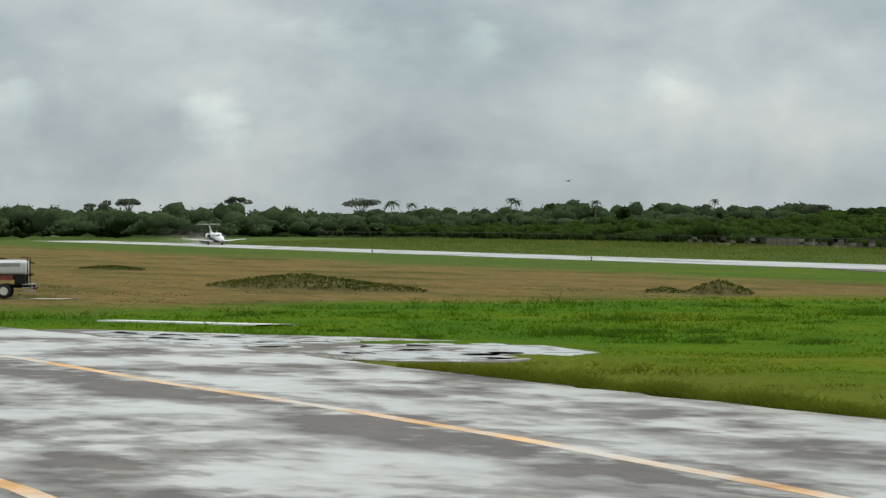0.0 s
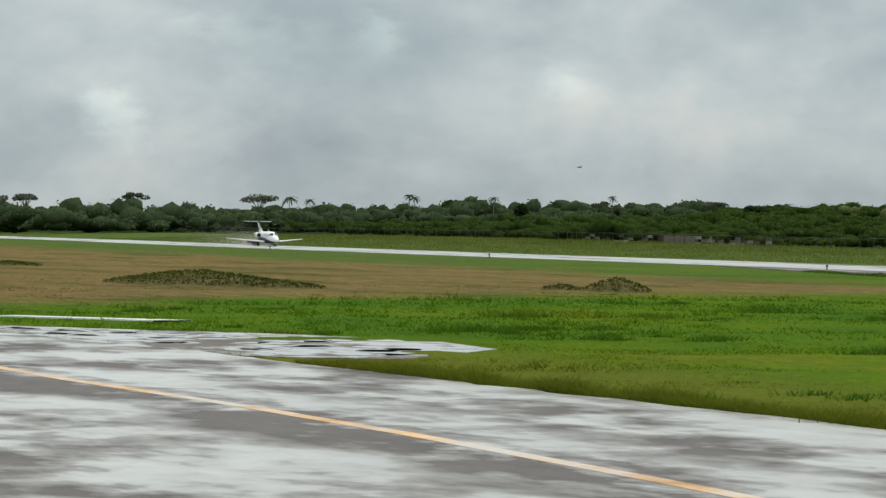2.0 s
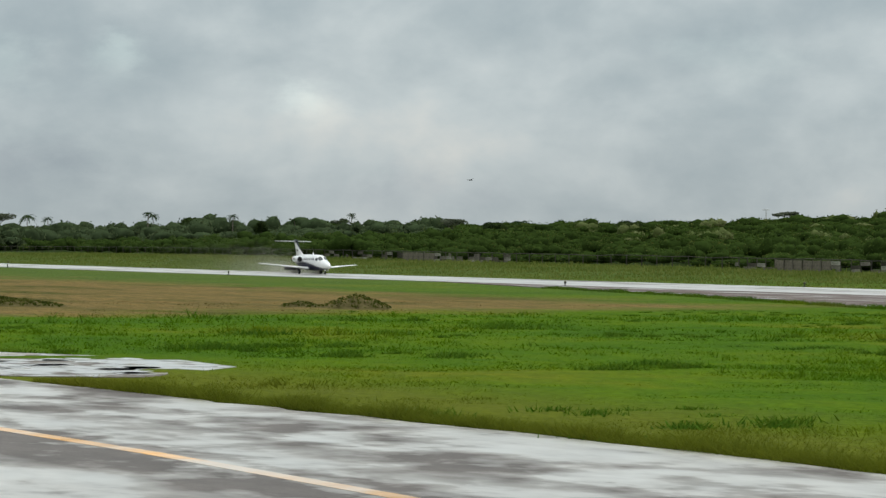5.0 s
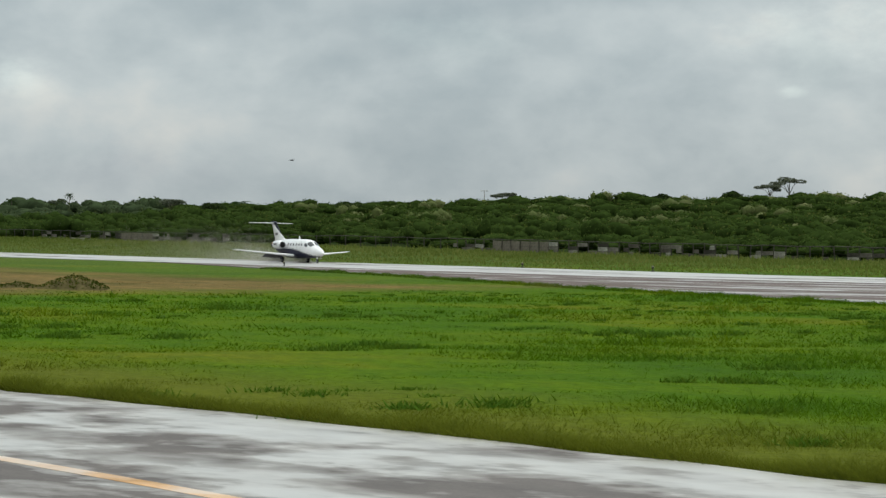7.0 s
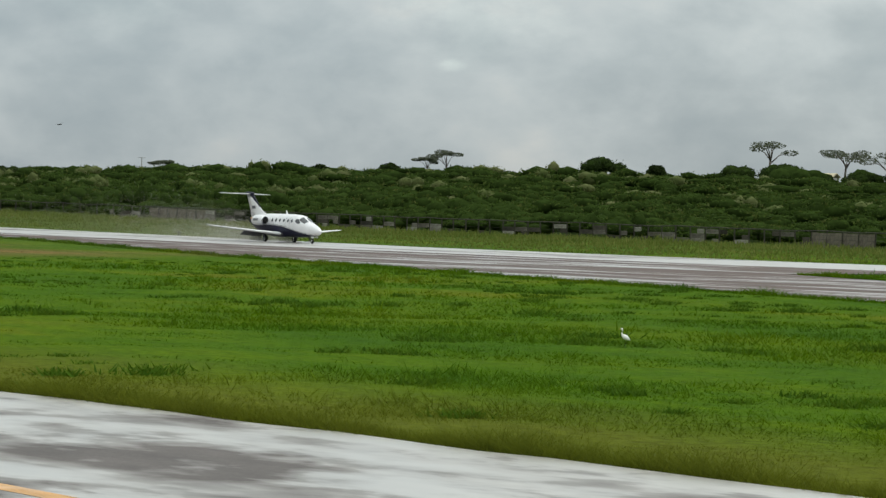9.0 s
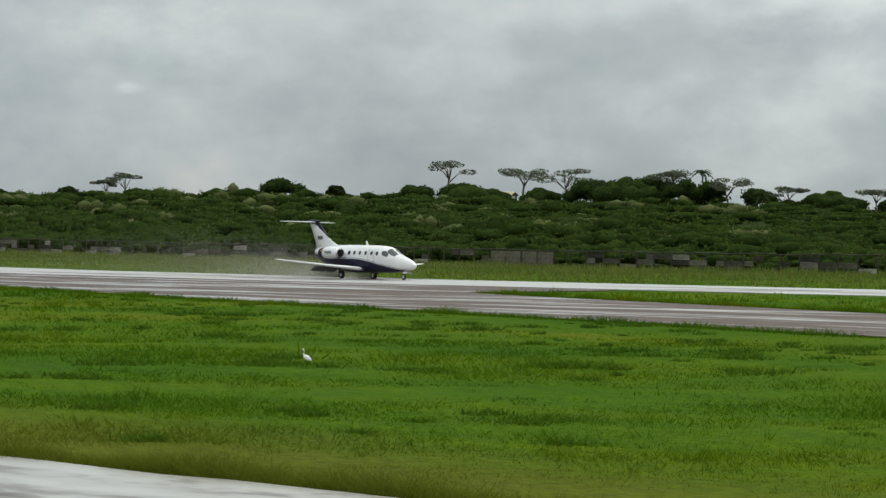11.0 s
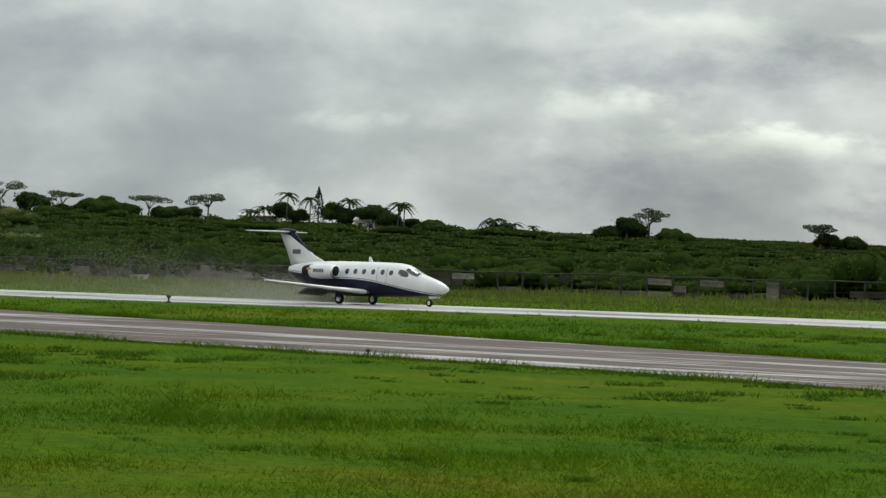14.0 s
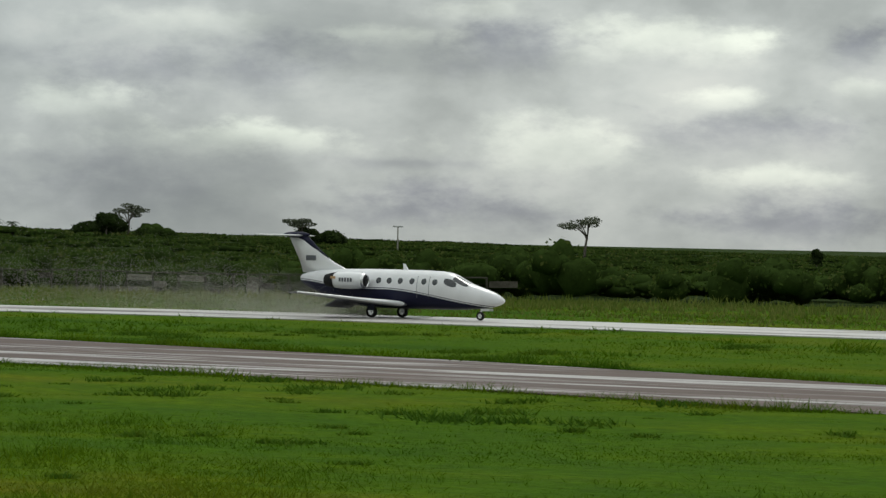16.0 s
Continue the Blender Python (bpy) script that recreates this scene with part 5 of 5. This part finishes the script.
def fuel_truck():
    """A small tank truck standing side-on at the edge of the field, its rear to the runway."""
    root = empty("fuel_truck", pose(-192.75, 29.5, 0.05, 0, 0, 256))
    red = mat_plain("truck_red", (0.15, 0.022, 0.018), 0.5, vary=0.5, scale=2.0)
    white = mat_plain("truck_tank_white", (0.52, 0.53, 0.54), 0.35, vary=0.2, scale=1.0)
    grey_steel = mat_plain("truck_grey_steel", (0.24, 0.24, 0.23), 0.5, vary=0.3, scale=3.0)
    # local x runs to the truck's front
    prof = [(0.95 * math.copysign(abs(math.cos(a)) ** 0.35, math.cos(a)), 0.40 * math.copysign(abs(math.sin(a)) ** 0.45, math.sin(a))) for a in np.linspace(0, 2 * math.pi, 32, endpoint=False)]
    rs = [[Vector((x, k * a, 1.70 + k * b)) for a, b in prof] for x, k in ((-2.0, 0.9), (-1.92, 1.0), (1.9, 1.0), (2.0, 0.9))]
    tank = part("tank", loft(rs), white, root, "white box-sided tank", True)
    for y in (-0.962, 0.962):
        # flat grey band stands for the shaded recess in the tank's side
        bm = bmesh.new()
        box(bm, 0.1, y, 1.86, 3.5, 0.02, 0.2, 0.006)
        part("recess_shade_band", bm, grey_steel, tank, "grey band for the shaded recess along the tank")
        bm = bmesh.new()
        box(bm, 0.0, y, 1.40, 3.9, 0.05, 0.05, 0.01)
        part("rub_rail", bm, grey_steel, tank)
    for x in (-1.1, 0.9):
        bm = bmesh.new()
        bmesh.ops.create_cone(bm, cap_ends=True, segments=16, radius1=0.26, radius2=0.22, depth=0.1, matrix=pose(x, 0, 2.13))
        part("hatch", bm, grey_steel, tank, "round tank hatch")
    bm = bmesh.new()
    box(bm, 0, 0, 2.12, 3.6, 0.5, 0.04, 0.01)
    part("walkway", bm, METAL, root)
    for y in (-0.72, 0.72):
        for x0, x1, tone, nm in ((-1.95, -1.32, BLACK, "pump_cabinet"), (-0.2, 0.75, red, "side_locker"), (0.82, 1.9, red, "side_locker"), (-1.28, -0.24, red, "mudguard")):
            bm = bmesh.new()
            low = 1.02 if nm == "mudguard" else 0.78
            box(bm, (x0 + x1) / 2, y, (low + 1.28) / 2, x1 - x0 - 0.03, 0.42, 1.28 - low, 0.02)
            locker = part(nm, bm, tone, root, "red steel locker" if tone is red else "dark open pump bay")
            if nm == "side_locker":
                bm = bmesh.new()
                box(bm, (x0 + x1) / 2, y * 1.3, 1.04, 0.16, 0.03, 0.04, 0.006)
                part("handle", bm, METAL, locker)
    for k in range(3):
        bm = bmesh.new()
        tube(bm, [(-1.9 + 0.16 * k, -0.96, 0.84), (-1.88 + 0.16 * k, -0.98, 1.0), (-1.9 + 0.16 * k, -0.95, 1.22)], [0.04, 0.045, 0.035], 8)
        part("hose", bm, red if k == 1 else grey_steel, root)
    bm = bmesh.new()
    box(bm, 0.6, 0, 0.68, 6.0, 0.8, 0.2, 0.02)
    part("chassis", bm, BLACK, root)
    bm = bmesh.new()
    for z in (0.42, 0.60, 0.78):
        box(bm, -2.05, 0, z, 0.62, 1.9, 0.07, 0.012)
    for y in (-0.9, 0.0, 0.9):
        box(bm, -2.30, y, 0.6, 0.06, 0.06, 0.42, 0.01)
    part("rear_step", bm, grey_steel, root, "grey slatted rear step")
    bm = bmesh.new()
    box(bm, -2.42, -0.8, 0.56, 0.12, 0.2, 0.14, 0.02)
    box(bm, -2.42, 0.8, 0.56, 0.12, 0.2, 0.14, 0.02)
    part("tail_lamps", bm, red, root, "red tail lamps")
    bm = bmesh.new()
    box(bm, 3.2, 0, 1.35, 1.5, 1.95, 1.7, 0.14)
    cab = part("cab", bm, white, root)
    bm = bmesh.new()
    box(bm, 3.96, 0, 1.7, 0.03, 1.7, 0.7, 0.01)
    part("windscreen", bm, GLASS_DARK, cab)
    for x in (-0.75, 3.1):
        for y in (-0.85, 0.85):
            wheel("road_wheel", root, x, y, 0.42, 0.28)
    for y in (-0.85, 0.85):
        bm = bmesh.new()
        tube(bm, [(-2.06, y, 0.8), (-2.06, y, 2.28), (-1.7, y, 2.28)], [0.03, 0.03, 0.03], 6)
        part("ladder_rail", bm, BLACK, root)
    tagged(root, "small white and red fuel truck parked on the grass", "truck")


fuel_truck()


def egret(x, y):
    """A white egret standing in the grass."""
    z = float(ground_z(x, y))
    root = empty("egret", pose(x, y, z, 0, 0, 200) @ Matrix.Scale(0.85, 4))
    plume = mat_plain("white_plumage", (0.82, 0.82, 0.78), 0.7, vary=0.08, scale=9.0)
    beak = mat_plain("yellow_beak", (0.5, 0.3, 0.05), 0.5)
    bm = bmesh.new()
    tube(bm, [(-0.17, 0, 0.2), (-0.1, 0, 0.24), (0.0, 0, 0.29), (0.09, 0, 0.34), (0.12, 0, 0.37)], [0.015, 0.06, 0.085, 0.06, 0.03], 10)
    part("body", bm, plume, root, smooth_faces=True)
    bm = bmesh.new()
    tube(bm, [(0.10, 0, 0.35), (0.14, 0, 0.42), (0.11, 0, 0.49), (0.13, 0, 0.54)], [0.035, 0.025, 0.022, 0.026], 8)
    bmesh.ops.create_uvsphere(bm, u_segments=10, v_segments=8, radius=0.034, matrix=pose(0.145, 0, 0.55))
    part("neck_and_head", bm, plume, root, smooth_faces=True)
    bm = bmesh.new()
    tube(bm, [(0.165, 0, 0.55), (0.25, 0, 0.535)], [0.014, 0.003], 6)
    part("beak", bm, beak, root, "yellow beak")
    for s in (-1, 1):
        bm = bmesh.new()
        tube(bm, [(0.0, 0.03 * s, 0.24), (-0.01, 0.03 * s, 0.12), (0.02, 0.03 * s, 0.0)], [0.012, 0.008, 0.008], 6)
        part("leg", bm, BLACK, root)
    tagged(root, "white egret standing in the green grass", "bird")


egret(-76.3, 53.8)


def house(az, d, top, width, roof_col, pitch=0.28):
    x, y, z = spot(az, d)
    root = empty("house", pose(x, y, z, 0, 0, 30))
    h = max(top - z, 3.2)
    wall = mat_plain("limewashed_wall", (0.5, 0.49, 0.45), 0.85, vary=0.1, scale=0.5)
    roof = mat_plain("house_roof", roof_col, 0.7, vary=0.2, scale=0.8)
    bm = bmesh.new()
    box(bm, 0, 0, h * (1.02 - pitch) / 2, width, 5, h * (1.02 - pitch))
    part("wall", bm, wall, root)
    bm = loft([[Vector((sx * (width / 2 + 0.4), yy, zz)) for yy, zz in ((-3.0, h * (1 - pitch)), (0, h), (3.0, h * (1 - pitch)), (3.0, h * (1 - pitch) + 0.15), (0, h + 0.15), (-3.0, h * (1 - pitch) + 0.15))] for sx in (-1, 1)])
    part("roof", bm, roof, root)
    for k in range(max(2, int(width / 2.5))):
        bm = bmesh.new()
        box(bm, -width / 2 + 1.2 + 2.4 * k, -2.51, h * 0.4, 0.9, 0.06, 1.1, 0.01)
        part("window", bm, GLASS_DARK, root)
    tagged(root, "pale low house half hidden by trees", "house")


house(*on_crest(-51.62, 790, 10.3, 5.0), (0.62, 0.55, 0.36))
house(*on_crest(-43.75, 700, 6.9, 7.5), (0.6, 0.6, 0.57))
house(*on_crest(-42.0, 690, 6.6, 4.0), (0.6, 0.6, 0.57))
house(-80.3, 1270, 10.7, 5.0, (0.2, 0.19, 0.18), 0.04)


def mast(az, d, top, bar):
    x, y, z = spot(az, d)
    root = empty("slim_mast", pose(x, y, z))
    h = top - z
    bm = bmesh.new()
    tube(bm, [(0, 0, -0.2), (0, 0, h)], [0.16, 0.12], 8)
    part("pole", bm, CONCRETE, root)
    # a plain metal bar across the top, no lamps
    bm = bmesh.new()
    box(bm, 0, 0, h, bar, 0.35, 0.3, 0.02, 35)
    part("crossbar", bm, METAL, root)
    tagged(root, "slim mast with a crossbar above the scrub", "mast")


mast(*on_crest(-62.76, 800, 11.0, 1.7))
mast(*on_crest(-33.01, 520, 6.2, 1.5))


def bird():
    root = empty("flying_bird")
    dark = mat_plain("dark_plumage", (0.03, 0.03, 0.035), 0.7)
    bm = bmesh.new()
    tube(bm, [(-0.3, 0, 0), (-0.1, 0, 0.02), (0.15, 0, 0.02), (0.32, 0, 0)], [0.03, 0.07, 0.06, 0.015], 8)
    part("body", bm, dark, root, smooth_faces=True)
    for s in (1, -1):
        bm = loft([[Vector((0.12 - 0.1 * k + dx, s * 0.75 * k, 0.02 + 0.22 * k * (1.4 - k) + dz)) for dx, dz in ((0, 0.01), (-0.22 + 0.12 * k, 0), (-0.22 + 0.12 * k, -0.012), (0, -0.01))] for k in (0.0, 0.5, 1.0)])
        part("wing", bm, dark, root)
    return tagged(root, "dark bird gliding under the clouds", "bird")


birds = [bird()]


# ---- what moves ----
def jet_x(t):
    return -688.6 + 64.455 * t - 2.22667 * t * t + 0.0314972 * t ** 3


def motions():
    ts = [k * 0.5 for k in range(33)]
    rows = []
    for t in ts:
        x = jet_x(t)
        za, zb = float(ground_z(x, 150.5)), float(ground_z(x + 5.6, 150.5))
        bank = float(np.interp(t, [0, 3, 5.5, 11, 14, 16], [0.4, 0.9, 1.3, 1.5, 0.8, 0.4]))
        rows.append((t, pose(x, 150.5, za + 0.05, -bank, -math.degrees(math.atan2(zb - za, 5.6)), 0)))
    walk(jet, rows)
    walk(spray, [(t, m @ pose(0, 0, 0)) for t, m in rows])
    # the wheels roll
    for w, m0 in WHEELS:
        walk(w, [(t, m0 @ pose(0, 0, 0, 0, 70.0 * k, 0)) for k, t in enumerate(ts)])

    def bird_at(az, el, d):
        a, e = math.radians(az), math.radians(el)
        return d * math.cos(e) * math.sin(a), d * math.cos(e) * math.cos(a), EYE + d * math.sin(e)
    paths = (((0, -71.9, 0.75), (1.5, -70.5, 0.9), (7.0, -65.9, 1.0), (8.0, -65.0, 1.0), (16.0, -58.0, 1.6)),)
    for b, p in zip(birds, paths):
        walk(b, [(t, pose(*bird_at(az, el, 420), 8, 0, 30)) for t, az, el in p])


motions()
